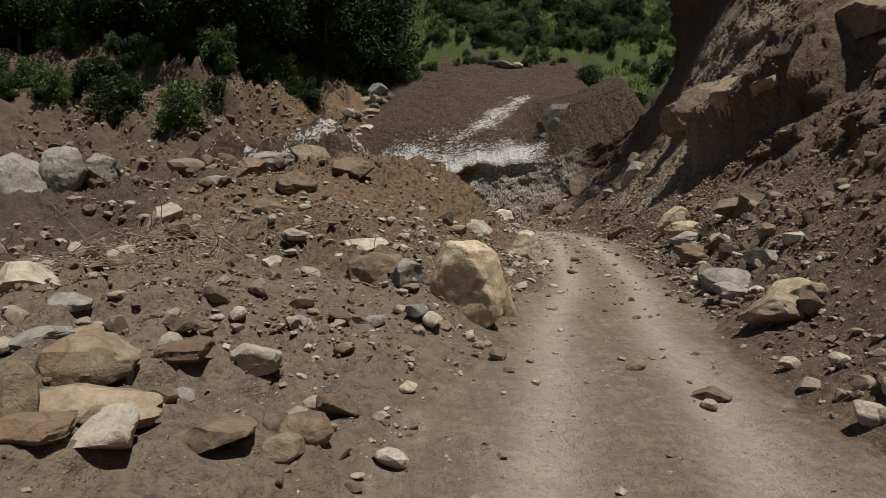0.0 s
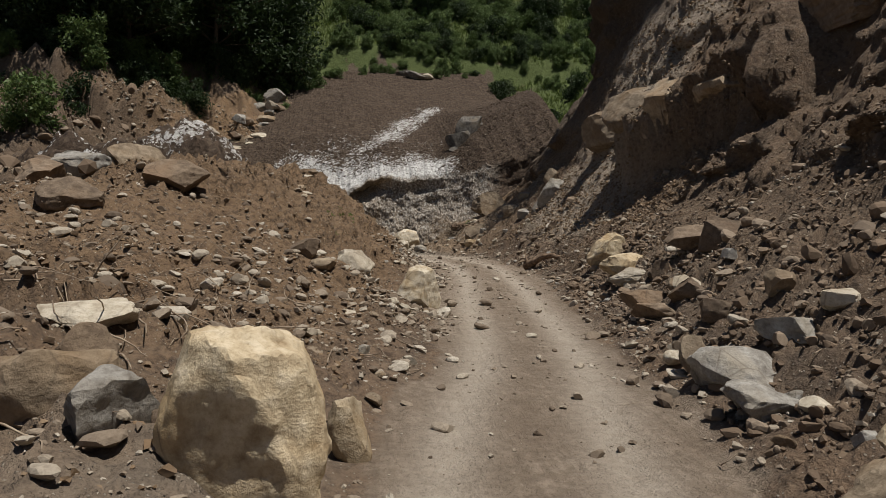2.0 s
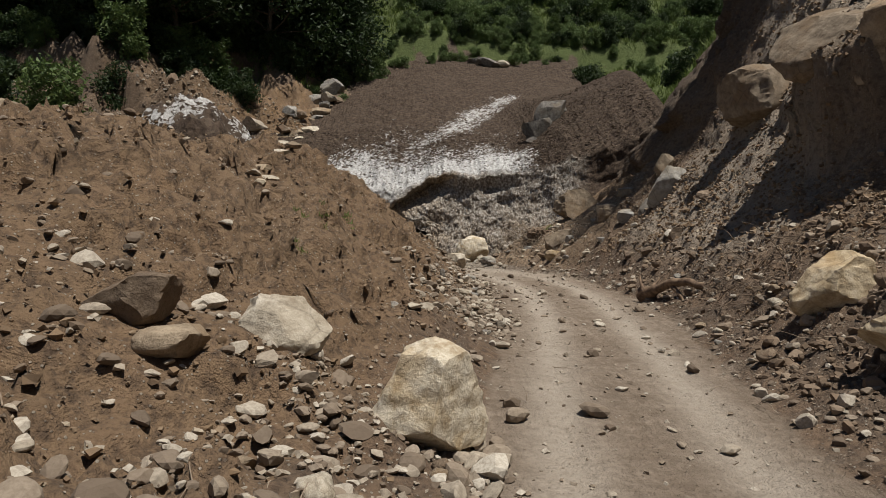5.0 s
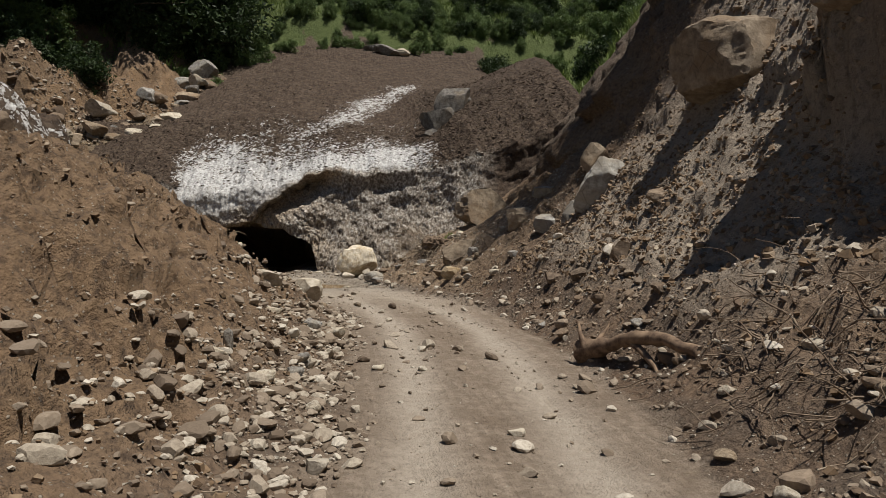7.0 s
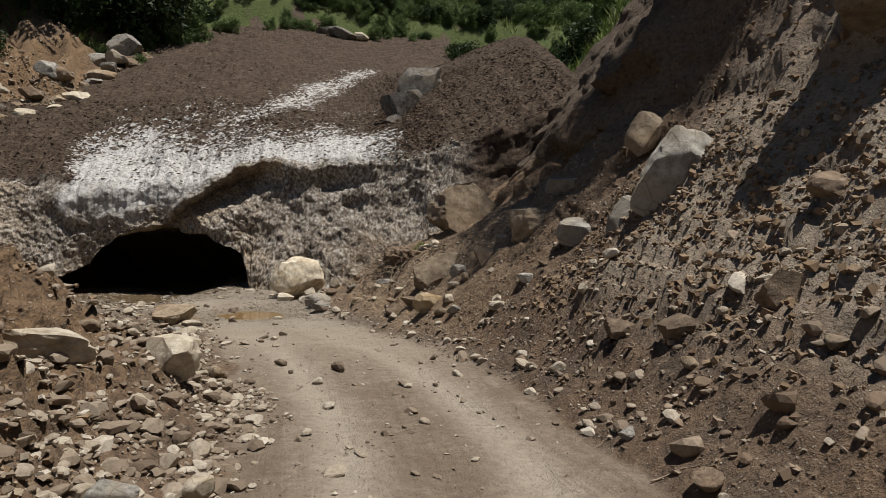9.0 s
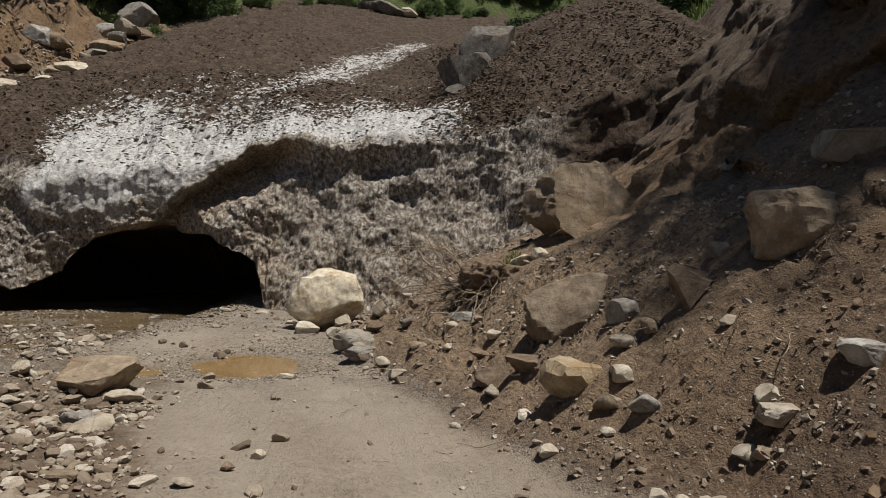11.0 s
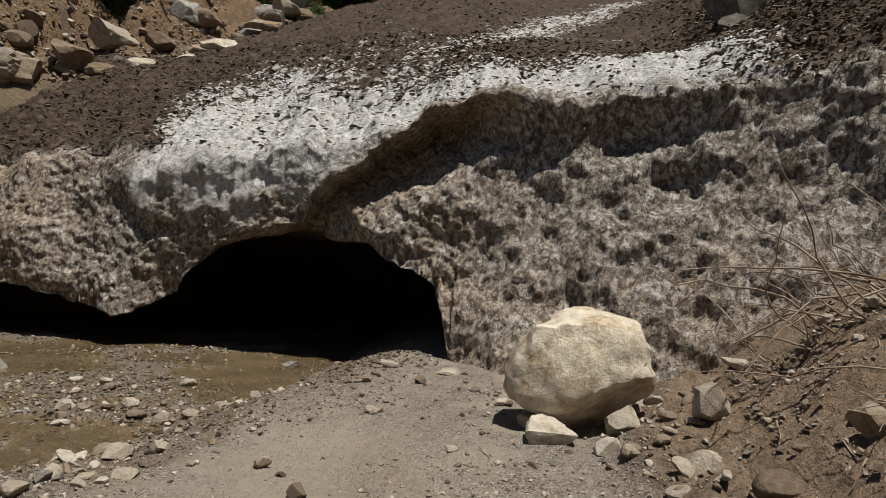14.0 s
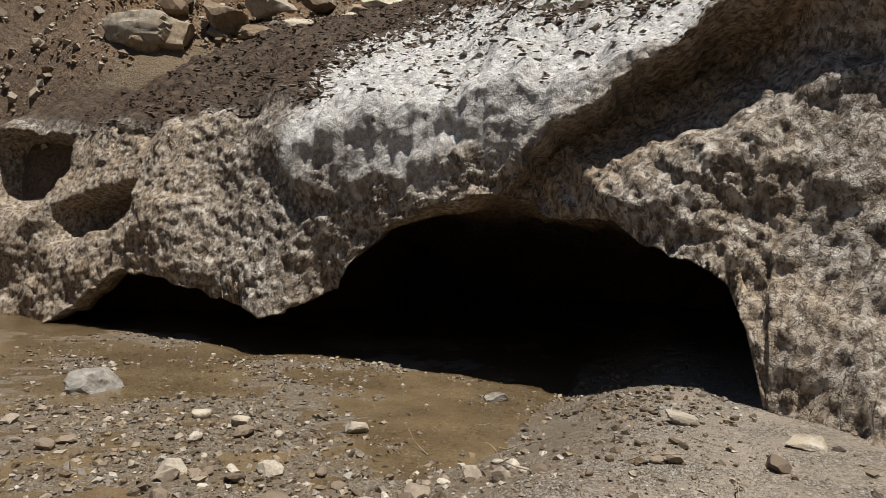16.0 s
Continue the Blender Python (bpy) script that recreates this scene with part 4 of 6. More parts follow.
def boulder(material, x, y, w, d, h, turn, seed, block=0.15, z=None, sink=0.26, tilt=0.0, level=None, where="", worn=0.0, taper=0.0, calm=1.0):
    """One broken rock, bedded a little into what it lies on."""
    level = level or (5 if w > 0.75 and y < 50 else 4 if w > 0.3 else 3)
    v, f = chipped(level, seed * 7 + 3, 6 if block > 0.38 else 9, block, worn, calm)
    v[:, :2] *= 1 - taper * (0.5 + 0.5 * v[:, 2:])
    v = v * np.array((w, d, h)) / 2
    c, s = math.cos(radians(turn + seed * 37 % 40 - 20)), math.sin(radians(turn + seed * 37 % 40 - 20))
    v = np.stack((v[:, 0] * c - v[:, 1] * s, v[:, 0] * s + v[:, 1] * c, v[:, 2]), -1)
    if tilt:
        a = radians(tilt)
        v = np.stack((v[:, 0] * math.cos(a) + v[:, 2] * math.sin(a), v[:, 1], -v[:, 0] * math.sin(a) + v[:, 2] * math.cos(a)), -1)
    name = rock_name(w)
    me = mesh_from(name, v, f, material)
    me.set_sharp_from_angle(angle=radians(26))
    ob = new(name, me)
    if z is None:
        z = snow_top(x, y)
        out = float(overhang(np.array([x]), np.array([y]), np.array([z]))[0])
        x, y, z = x - 0.93 * out, y - 0.22 * out, z - 0.12 * out + h / 2 - sink * h
    ob.location = (x, y, z)
    size = "large " if w > 0.9 else "small " if w < 0.28 else ""
    place = where or ("on the far bank" if y > 55 else "by the melt stream" if y > 46 and x < 3.5 else "on the eroded slope" if x > road_right(np.array([y]))[0] else "on the dirt road" if x > road_left(np.array([y]))[0] else "on the bulldozed earth bank")
    return tagged(ob, size + "angular " + ROCK_WORDS[material.name] + " " + name + " " + place, "rock", "fallen rocks")


boulder(WHITISH, 4.25, 47.75, 1.9, 1.5, 1.54, 0, 205, block=0.36, worn=0.6, z=0.72, taper=0.14, calm=0.6, where="in front of the snow face")
# rocks that stand out of the cliff
boulder(TAN, 10.45, 26.5, 2.0, 2.4, 2.0, 20, 301, block=0.35, z=5.6, tilt=-18, where="jutting from the cliff")
boulder(TAN, 10.9, 24.5, 2.2, 2.6, 1.9, 60, 309, block=0.35, z=5.7, tilt=-20, where="jutting from the cliff")
boulder(TAN, 11.6, 22.9, 1.9, 1.9, 1.5, 0, 310, block=0.3, z=5.9, tilt=-15, where="jutting from the cliff")
boulder(BROWN, 11.7, 28.0, 1.8, 1.8, 1.9, 50, 302, block=0.3, z=5.9, tilt=-20, where="jutting from the cliff")
boulder(BROWN, 12.0, 22.6, 2.6, 2.4, 1.5, 10, 303, block=0.3, z=6.2, tilt=-25, where="jutting from the cliff")
boulder(TAN, 11.75, 32.0, 2.0, 2.2, 2.2, 30, 304, block=0.3, z=5.7, tilt=-12, worn=-0.2, where="jutting from the cliff")
boulder(BROWN, 12.6, 20.2, 2.2, 3.4, 1.4, 0, 305, block=0.3, z=7.3, tilt=-25, where="jutting from the cliff")
for x, y, w, h, turn, seed in ((-25.6, 40.5, 3.6, 4.6, 20, 307), (-23.6, 41.5, 3.0, 3.4, 70, 308), (-27.3, 42.5, 3.6, 6.0, 40, 331), (-22.2, 43.2, 2.2, 2.2, 10, 332), (-24.6, 39.2, 2.2, 2.0, 60, 333), (-21.2, 41.4, 1.5, 1.3, 30, 334), (-28.6, 39.6, 3.0, 4.2, 0, 335)):
    boulder(GREY, x, y, w, w * 0.85, h, turn, seed, block=0.25, sink=0.25, level=5, tilt=(seed * 13) % 30 - 15, where="at the foot of the far bank")
boulder(TAN, 9.3, 44.6, 2.5, 1.9, 1.7, 20, 321, block=0.6, z=2.9, tilt=25)
boulder(PALE, 2.95, 32.8, 0.62, 0.5, 0.55, 0, 326, block=0.4)
boulder(PALE, 1.95, 31.7, 1.35, 0.5, 0.4, -15, 327, block=0.3, tilt=12)
boulder(TAN, 7.5, 40.35, 1.2, 1.0, 0.95, 15, 322, block=0.5, z=1.36, tilt=-16, worn=0.0)
boulder(CREAM, 6.98, 38.75, 0.75, 0.6, 0.55, 0, 323, block=0.3, z=0.82)
boulder(CREAM, 0.33, 9.2, 1.12, 1.0, 1.3, 20, 408, block=0.45, worn=0.3, z=0.62, taper=0.16)
boulder(GREY, -5.7, 22.6, 1.5, 1.2, 1.0, 10, 431, block=0.2, sink=0.2)
boulder(TAN, -4.6, 23.0, 1.5, 1.2, 1.25, 30, 432, block=0.1, sink=0.22)
boulder(BROWN, -6.1, 21.2, 1.1, 0.9, 0.85, 60, 433, block=0.2, sink=0.2)
boulder(GREY, -6.9, 20.2, 0.9, 0.8, 0.55, 20, 434, block=0.3, sink=0.2)
boulder(TAN, -0.95, 9.85, 1.15, 0.75, 0.75, 35, 435, block=0.1, sink=0.5, tilt=18)
boulder(GREY, -0.55, 9.45, 0.6, 0.5, 0.55, 50, 436, block=0.1, sink=0.35)
boulder(DARK, 9.7, 56.9, 1.9, 1.4, 2.8, 0, 411, block=0.0, sink=0.3, tilt=18)
boulder(DARK, 9.0, 56.2, 1.9, 1.4, 1.8, 40, 412, block=0.0, sink=0.3, tilt=-24)
boulder(DARK, 10.4, 57.2, 1.7, 1.2, 1.3, 80, 413, block=0.0, sink=0.3, tilt=12)
boulder(DARK, 8.5, 55.6, 1.0, 0.7, 0.7, 10, 414, block=0.0, sink=0.3)
boulder(GREY, 10.0, 34.5, 1.15, 0.8, 1.6, -20, 328, block=0.55, z=3.25, tilt=28, worn=-0.3)
boulder(GREY, 9.55, 35.2, 0.7, 0.45, 1.0, -30, 329, block=0.5, z=2.5, tilt=25, worn=-0.3)
boulder(TAN, 10.4, 36.4, 0.6, 0.4, 0.9, -30, 330, block=0.4, z=4.2, tilt=25, worn=-0.3)
boulder(GREY, 7.4, 79.4, 2.6, 1.6, 1.0, 20, 421, sink=0.3, tilt=14)
boulder(PALE, 8.9, 79.9, 1.5, 1.0, 0.7, 60, 422, sink=0.3, tilt=-12)
boulder(DARK, 6.2, 80.3, 1.8, 1.2, 0.9, 0, 423, sink=0.3)
boulder(PALE, -12.3, 58.7, 2.1, 1.3, 1.0, 0, 311, block=0.4)
boulder(PALE, -11.5, 63.8, 1.9, 1.5, 1.1, 30, 312)
boulder(PALE, -8.75, 61.0, 1.15, 0.9, 0.65, 0, 313)
boulder(PALE, -7.9, 62.2, 0.95, 0.7, 0.5, 0, 314)
boulder(PALE, -7.3, 63.5, 1.5, 1.0, 0.75, 10, 315)
boulder(GREY, -6.9, 71.6, 2.2, 1.6, 1.6, 10, 316)
boulder(GREY, -8.0, 70.6, 2.0, 1.6, 1.3, 40, 317)
edge_rocks = random.Random(61)
for k in range(26):
    y = edge_rocks.uniform(57.5, 73)
    x = float(bank_edge(np.array([y]))[0]) - abs(edge_rocks.gauss(0.4, 1.6))
    w = edge_rocks.uniform(0.5, 1.7)
    boulder(edge_rocks.choice((PALE, TAN, TAN, GREY, BROWN)), x, y, w, w * 0.8, w * edge_rocks.uniform(0.45, 0.8), edge_rocks.uniform(-40, 40), 440 + k, block=edge_rocks.uniform(0.1, 0.4), sink=0.3, where="on the bank above the snow")
boulder(CREAM, 0.97, 10.31, 0.37, 0.29, 0.67, -2, 1)
boulder(WHITISH, 2.25, 18.1, 1.15, 0.9, 0.95, -5, 2, block=0.2, taper=0.36, sink=0.04)
boulder(PALE, 0.92, 18.59, 0.80, 0.64, 0.62, 4, 3)
boulder(BROWN, 0.08, 17.83, 0.69, 0.55, 0.39, 9, 4)
boulder(TAN, 0.44, 17.59, 0.53, 0.42, 0.25, 7, 5)
boulder(PALE, -4.32, 6.85, 0.72, 0.57, 0.45, 32, 6)
boulder(TAN, -2.50, 4.58, 0.70, 0.56, 0.39, 29, 7, block=0.4)
boulder(PALE, -1.55, 5.39, 0.44, 0.35, 0.26, 16, 8, block=0.4)
boulder(PALE, -1.74, 5.74, 0.22, 0.18, 0.16, 17, 9)
boulder(BROWN, -2.01, 5.10, 0.44, 0.35, 0.19, 21, 10)
boulder(GREY, -3.41, 6.00, 0.37, 0.30, 0.17, 30, 11)
boulder(TAN, -3.02, 5.46, 0.58, 0.47, 0.22, 29, 12)
boulder(GREY, -3.10, 5.04, 0.45, 0.36, 0.18, 32, 13)
boulder(BROWN, -1.89, 4.36, 0.21, 0.17, 0.14, 23, 14)
boulder(GREY, -1.79, 4.50, 0.16, 0.13, 0.12, 22, 15)
boulder(TAN, -2.30, 3.49, 0.22, 0.18, 0.43, 33, 16)
boulder(PALE, -1.82, 3.48, 0.40, 0.32, 0.25, 28, 17)
boulder(TAN, -2.11, 3.89, 0.78, 0.62, 0.27, 29, 18)
boulder(BROWN, -2.11, 3.32, 0.42, 0.34, 0.15, 32, 19)
boulder(BROWN, -1.35, 3.83, 0.48, 0.39, 0.17, 19, 20)
boulder(TAN, -0.98, 3.96, 0.27, 0.21, 0.18, 14, 21)
boulder(BROWN, -0.89, 4.23, 0.36, 0.29, 0.23, 12, 22)
boulder(BROWN, -2.33, 5.81, 0.32, 0.26, 0.19, 22, 23)
boulder(PALE, -6.69, 15.97, 0.93, 0.75, 0.79, 23, 24)
boulder(TAN, -8.28, 25.07, 1.51, 1.21, 1.23, 18, 25)
boulder(BROWN, -3.45, 13.31, 0.72, 0.58, 0.44, 15, 26)
boulder(BROWN, -3.69, 16.70, 1.01, 0.81, 0.69, 12, 27)
boulder(PALE, -2.28, 10.25, 0.44, 0.36, 0.21, 13, 28)
boulder(PALE, -2.29, 8.85, 0.27, 0.22, 0.23, 15, 29)
boulder(PALE, -4.57, 9.35, 0.42, 0.34, 0.28, 26, 30)
boulder(BROWN, -4.46, 11.34, 0.52, 0.41, 0.34, 21, 31)
boulder(PALE, -1.33, 11.17, 0.85, 0.68, 0.30, 7, 32)
boulder(BROWN, -0.96, 10.20, 0.44, 0.35, 0.38, 5, 33)
boulder(BROWN, -0.61, 9.48, 0.39, 0.31, 0.36, 4, 34)
boulder(PALE, -8.62, 18.25, 0.40, 0.32, 0.30, 25, 35)
boulder(PALE, -5.73, 15.39, 0.24, 0.19, 0.25, 20, 36)
boulder(PALE, -4.33, 13.52, 0.36, 0.29, 0.19, 18, 37)
boulder(PALE, -6.57, 22.92, 0.71, 0.57, 0.34, 16, 38)
boulder(BROWN, -2.16, 12.36, 0.43, 0.34, 0.15, 10, 39)
boulder(BROWN, -1.62, 7.64, 0.30, 0.24, 0.14, 12, 40)
boulder(BROWN, -4.12, 8.04, 0.42, 0.34, 0.16, 27, 41)
boulder(BROWN, -2.71, 6.25, 0.19, 0.15, 0.10, 23, 42)
boulder(BROWN, -0.95, 6.30, 0.22, 0.18, 0.14, 9, 43)
boulder(BROWN, -0.39, 6.73, 0.21, 0.16, 0.13, 3, 44)
boulder(PALE, -0.30, 5.60, 0.17, 0.14, 0.11, 3, 45)
boulder(PALE, -0.47, 4.99, 0.14, 0.12, 0.09, 5, 46)
boulder(BROWN, 0.69, 6.78, 0.13, 0.11, 0.05, -6, 47)
boulder(BROWN, 2.50, 6.03, 0.36, 0.29, 0.15, -23, 48)
boulder(PALE, 3.76, 6.17, 0.21, 0.17, 0.14, -31, 49)
boulder(TAN, 3.53, 5.46, 0.20, 0.16, 0.16, -33, 50)
boulder(PALE, 5.96, 11.20, 0.37, 0.29, 0.26, -28, 51)
boulder(CREAM, 4.58, 8.64, 0.59, 0.47, 0.52, -38, 52)
boulder(TAN, 4.2, 8.30, 0.75, 0.62, 0.5, -37, 53, block=0.3, sink=0.18)
boulder(TAN, 4.78, 8.39, 0.31, 0.25, 0.26, -41, 54)
boulder(BROWN, 4.49, 7.97, 0.29, 0.24, 0.38, -41, 55)
boulder(GREY, 4.64, 9.25, 0.20, 0.16, 0.19, -35, 56)
boulder(PALE, 4.75, 9.90, 0.28, 0.23, 0.17, -33, 57)
boulder(GREY, 4.89, 11.29, 0.97, 0.77, 0.57, -36, 58, block=0.3)
boulder(GREY, 4.67, 10.43, 0.81, 0.64, 0.43, -39, 59)
boulder(TAN, 4.82, 12.05, 0.30, 0.24, 0.52, -31, 60)
boulder(GREY, 5.65, 11.54, 0.68, 0.54, 0.32, -39, 61)
boulder(TAN, 5.96, 12.20, 0.36, 0.29, 0.35, -38, 62)
boulder(BROWN, 5.58, 12.92, 0.41, 0.33, 0.34, -33, 63)
boulder(PALE, 6.40, 15.30, 0.36, 0.29, 0.29, -30, 64)
boulder(PALE, 5.48, 12.25, 0.22, 0.18, 0.18, -35, 65)
boulder(CREAM, 7.46, 21.34, 0.99, 0.79, 0.93, -25, 66)
boulder(CREAM, 7.01, 19.13, 1.21, 0.97, 0.70, -28, 67, block=0.3)
boulder(PALE, 6.62, 18.15, 0.87, 0.70, 0.40, -29, 68)
boulder(BROWN, 5.89, 15.77, 0.77, 0.61, 0.48, -32, 69)
boulder(BROWN, 5.86, 15.16, 0.83, 0.67, 0.36, -34, 70)
boulder(BROWN, 6.24, 14.80, 0.65, 0.52, 0.46, -38, 71)
boulder(TAN, 6.47, 15.57, 0.48, 0.39, 0.32, -36, 72)
boulder(BROWN, 7.55, 16.10, 0.83, 0.66, 0.69, -39, 73)
boulder(BROWN, 7.48, 17.09, 0.94, 0.75, 0.61, -36, 74)
boulder(BROWN, 6.99, 17.18, 0.51, 0.41, 0.45, -33, 75)
boulder(GREY, 6.75, 14.58, 0.26, 0.21, 0.19, -42, 76)
boulder(PALE, 0.90, 15.49, 0.36, 0.29, 0.17, 5, 77)
boulder(BROWN, -2.54, 18.83, 1.25, 0.94, 0.8, 22, 78, sink=0.35)
boulder(TAN, 0.51, 12.75, 0.28, 0.22, 0.12, 15, 79)
boulder(PALE, 0.21, 12.55, 0.21, 0.17, 0.12, 19, 80)
boulder(PALE, 0.45, 13.33, 0.19, 0.16, 0.15, 13, 81)
boulder(PALE, -0.13, 13.36, 0.21, 0.17, 0.13, 20, 82)
boulder(PALE, 1.72, 13.50, 0.17, 0.14, 0.15, -2, 83)
boulder(GREY, 1.13, 13.21, 0.15, 0.12, 0.13, 5, 84)
boulder(BROWN, -0.71, 14.67, 0.32, 0.26, 0.13, 21, 85)
boulder(TAN, 1.11, 16.78, 0.31, 0.25, 0.24, 3, 86)
boulder(PALE, 3.90, 15.55, 0.19, 0.15, 0.09, -19, 87)
boulder(PALE, 5.02, 14.15, 0.20, 0.16, 0.11, -33, 88)
boulder(PALE, 5.07, 13.03, 0.12, 0.10, 0.09, -40, 89)
boulder(PALE, 2.60, 28.76, 0.38, 0.31, 0.21, 12, 90)
boulder(GREY, 2.44, 26.30, 0.11, 0.09, 0.32, 20, 91)
boulder(GREY, 9.15, 36.38, 0.64, 0.52, 0.56, -20, 92)
boulder(BROWN, 8.40, 31.93, 0.46, 0.37, 0.34, -24, 93)
boulder(BROWN, 8.24, 32.84, 0.42, 0.33, 0.27, -21, 94)
boulder(TAN, 8.94, 38.00, 0.88, 0.73, 0.85, -17, 95, worn=0.5, sink=0.45)
boulder(BROWN, 9.92, 31.35, 0.56, 0.45, 0.36, -32, 96)
boulder(BROWN, 3.96, 28.54, 0.19, 0.15, 0.10, 1, 97)
boulder(PALE, 4.14, 28.01, 0.20, 0.16, 0.09, -1, 98)
boulder(BROWN, 8.91, 30.93, 0.47, 0.38, 0.46, -29, 99)
boulder(TAN, 1.50, 41.36, 1.02, 0.82, 0.5, 18, 100, block=0.4, worn=0.3, sink=0.18)
boulder(PALE, 1.97, 40.82, 0.50, 0.40, 0.20, 16, 101)
boulder(GREY, 7.65, 39.24, 0.39, 0.31, 0.35, -24, 102)
boulder(PALE, 7.23, 38.28, 0.26, 0.21, 0.17, -25, 103)
boulder(TAN, 7.08, 38.20, 0.28, 0.23, 0.23, -24, 104)
boulder(BROWN, 6.46, 40.33, 0.47, 0.37, 0.32, -14, 105)
boulder(BROWN, 6.76, 39.96, 0.45, 0.36, 0.22, -16, 106)
boulder(BROWN, 8.02, 38.41, 0.48, 0.38, 0.48, -30, 107)
boulder(PALE, 7.81, 36.68, 0.38, 0.31, 0.18, -37, 108)
boulder(GREY, 8.25, 36.46, 0.37, 0.30, 0.21, -42, 109)
boulder(PALE, 7.83, 36.92, 0.19, 0.15, 0.17, -36, 110)
boulder(PALE, 7.55, 36.74, 0.21, 0.17, 0.15, -34, 111)
boulder(BROWN, 10.66, 49.88, 0.72, 0.57, 1.17, -19, 112)
boulder(GREY, 9.61, 38.21, 0.74, 0.59, 0.37, -41, 113)
boulder(PALE, 10.14, 41.95, 0.34, 0.27, 0.20, -30, 114)
boulder(GREY, 8.52, 38.72, 0.23, 0.18, 0.22, -32, 115)
boulder(PALE, 2.06, 39.45, 0.43, 0.35, 0.21, 19, 116)
boulder(TAN, 2.38, 37.86, 0.24, 0.19, 0.12, 21, 117)
boulder(BROWN, 3.60, 38.15, 0.13, 0.11, 0.10, 9, 118)
boulder(PALE, 3.82, 38.50, 0.14, 0.11, 0.10, 6, 119)
boulder(GREY, 4.81, 44.14, 0.74, 0.59, 0.42, -5, 120)
boulder(GREY, 4.95, 43.39, 0.76, 0.61, 0.28, -7, 121)
boulder(PALE, 3.80, 47.44, 0.54, 0.43, 0.24, 1, 122)
boulder(PALE, 4.52, 47.91, 0.35, 0.28, 0.30, -2, 123)
boulder(PALE, 5.44, 46.60, 0.37, 0.30, 0.45, -8, 124)
boulder(PALE, 5.13, 45.80, 0.29, 0.23, 0.30, -6, 125)
boulder(TAN, 6.01, 44.84, 0.37, 0.30, 0.21, -13, 126)
boulder(PALE, 6.72, 44.26, 0.61, 0.48, 0.30, -19, 127)
boulder(PALE, 7.76, 43.69, 0.45, 0.36, 0.24, -27, 128)
boulder(PALE, 7.93, 43.42, 0.37, 0.30, 0.26, -29, 129)
boulder(GREY, 6.51, 42.62, 0.51, 0.41, 0.23, -21, 130)
boulder(PALE, 6.28, 42.42, 0.29, 0.24, 0.20, -20, 131)
boulder(TAN, 5.76, 42.49, 0.30, 0.24, 0.15, -15, 132)
boulder(PALE, 6.14, 41.89, 0.23, 0.19, 0.13, -21, 133)
boulder(BROWN, 6.49, 41.30, 0.29, 0.23, 0.15, -26, 134)
boulder(PALE, 5.24, 42.69, 0.25, 0.20, 0.16, -10, 135)
boulder(PALE, 3.79, 42.28, 0.24, 0.19, 0.10, 3, 136)
boulder(PALE, 5.44, 42.08, 0.31, 0.25, 0.15, -13, 137)
boulder(PALE, 3.89, 46.98, 0.55, 0.44, 0.32, -11, 138)
boulder(PALE, 4.63, 46.98, 0.38, 0.31, 0.39, -18, 139)
boulder(GREY, -5.63, 50.73, 0.71, 0.57, 0.41, 41, 140)
boulder(PALE, 1.53, 50.72, 0.31, 0.25, 0.15, 7, 141)
boulder(PALE, 2.55, 50.36, 0.36, 0.29, 0.14, 1, 142)
boulder(GREY, -0.73, 52.67, 0.33, 0.26, 0.17, 17, 143)
boulder(PALE, -1.82, 50.53, 0.28, 0.23, 0.17, 24, 144)
boulder(PALE, -2.97, 50.04, 0.20, 0.16, 0.17, 34, 145)
boulder(PALE, -3.61, 50.24, 0.22, 0.18, 0.11, 37, 146)
boulder(GREY, 16.60, 58.75, 2.21, 1.77, 2.48, -19, 147)
boulder(PALE, 0.29, 27.23, 0.44, 0.35, 0.16, 18, 149)
boulder(BROWN, -0.33, 27.30, 0.36, 0.29, 0.35, 21, 150)
boulder(PALE, 2.16, 21.52, 0.23, 0.18, 0.12, 17, 151)
boulder(PALE, 2.02, 21.33, 0.21, 0.16, 0.08, 19, 152)
boulder(PALE, 2.32, 22.18, 0.19, 0.15, 0.10, 13, 153)
boulder(PALE, 2.32, 25.80, 0.25, 0.20, 0.21, 7, 154)
boulder(PALE, 3.46, 24.38, 0.20, 0.16, 0.15, -1, 155)
boulder(PALE, 5.35, 25.23, 0.18, 0.14, 0.09, -14, 156)
boulder(PALE, -0.31, 22.85, 0.22, 0.18, 0.16, 34, 157)
boulder(PALE, -0.22, 23.30, 0.32, 0.26, 0.11, 32, 158)
boulder(PALE, -0.38, 24.17, 0.33, 0.26, 0.12, 29, 159)
boulder(TAN, -0.33, 24.55, 0.31, 0.25, 0.13, 28, 160)
boulder(PALE, -0.51, 23.14, 0.24, 0.19, 0.11, 34, 161)
boulder(TAN, -0.44, 23.47, 0.30, 0.24, 0.11, 32, 162)
boulder(TAN, -0.53, 23.99, 0.23, 0.18, 0.08, 31, 163)
boulder(BROWN, 0.33, 23.41, 0.23, 0.18, 0.16, 27, 164)


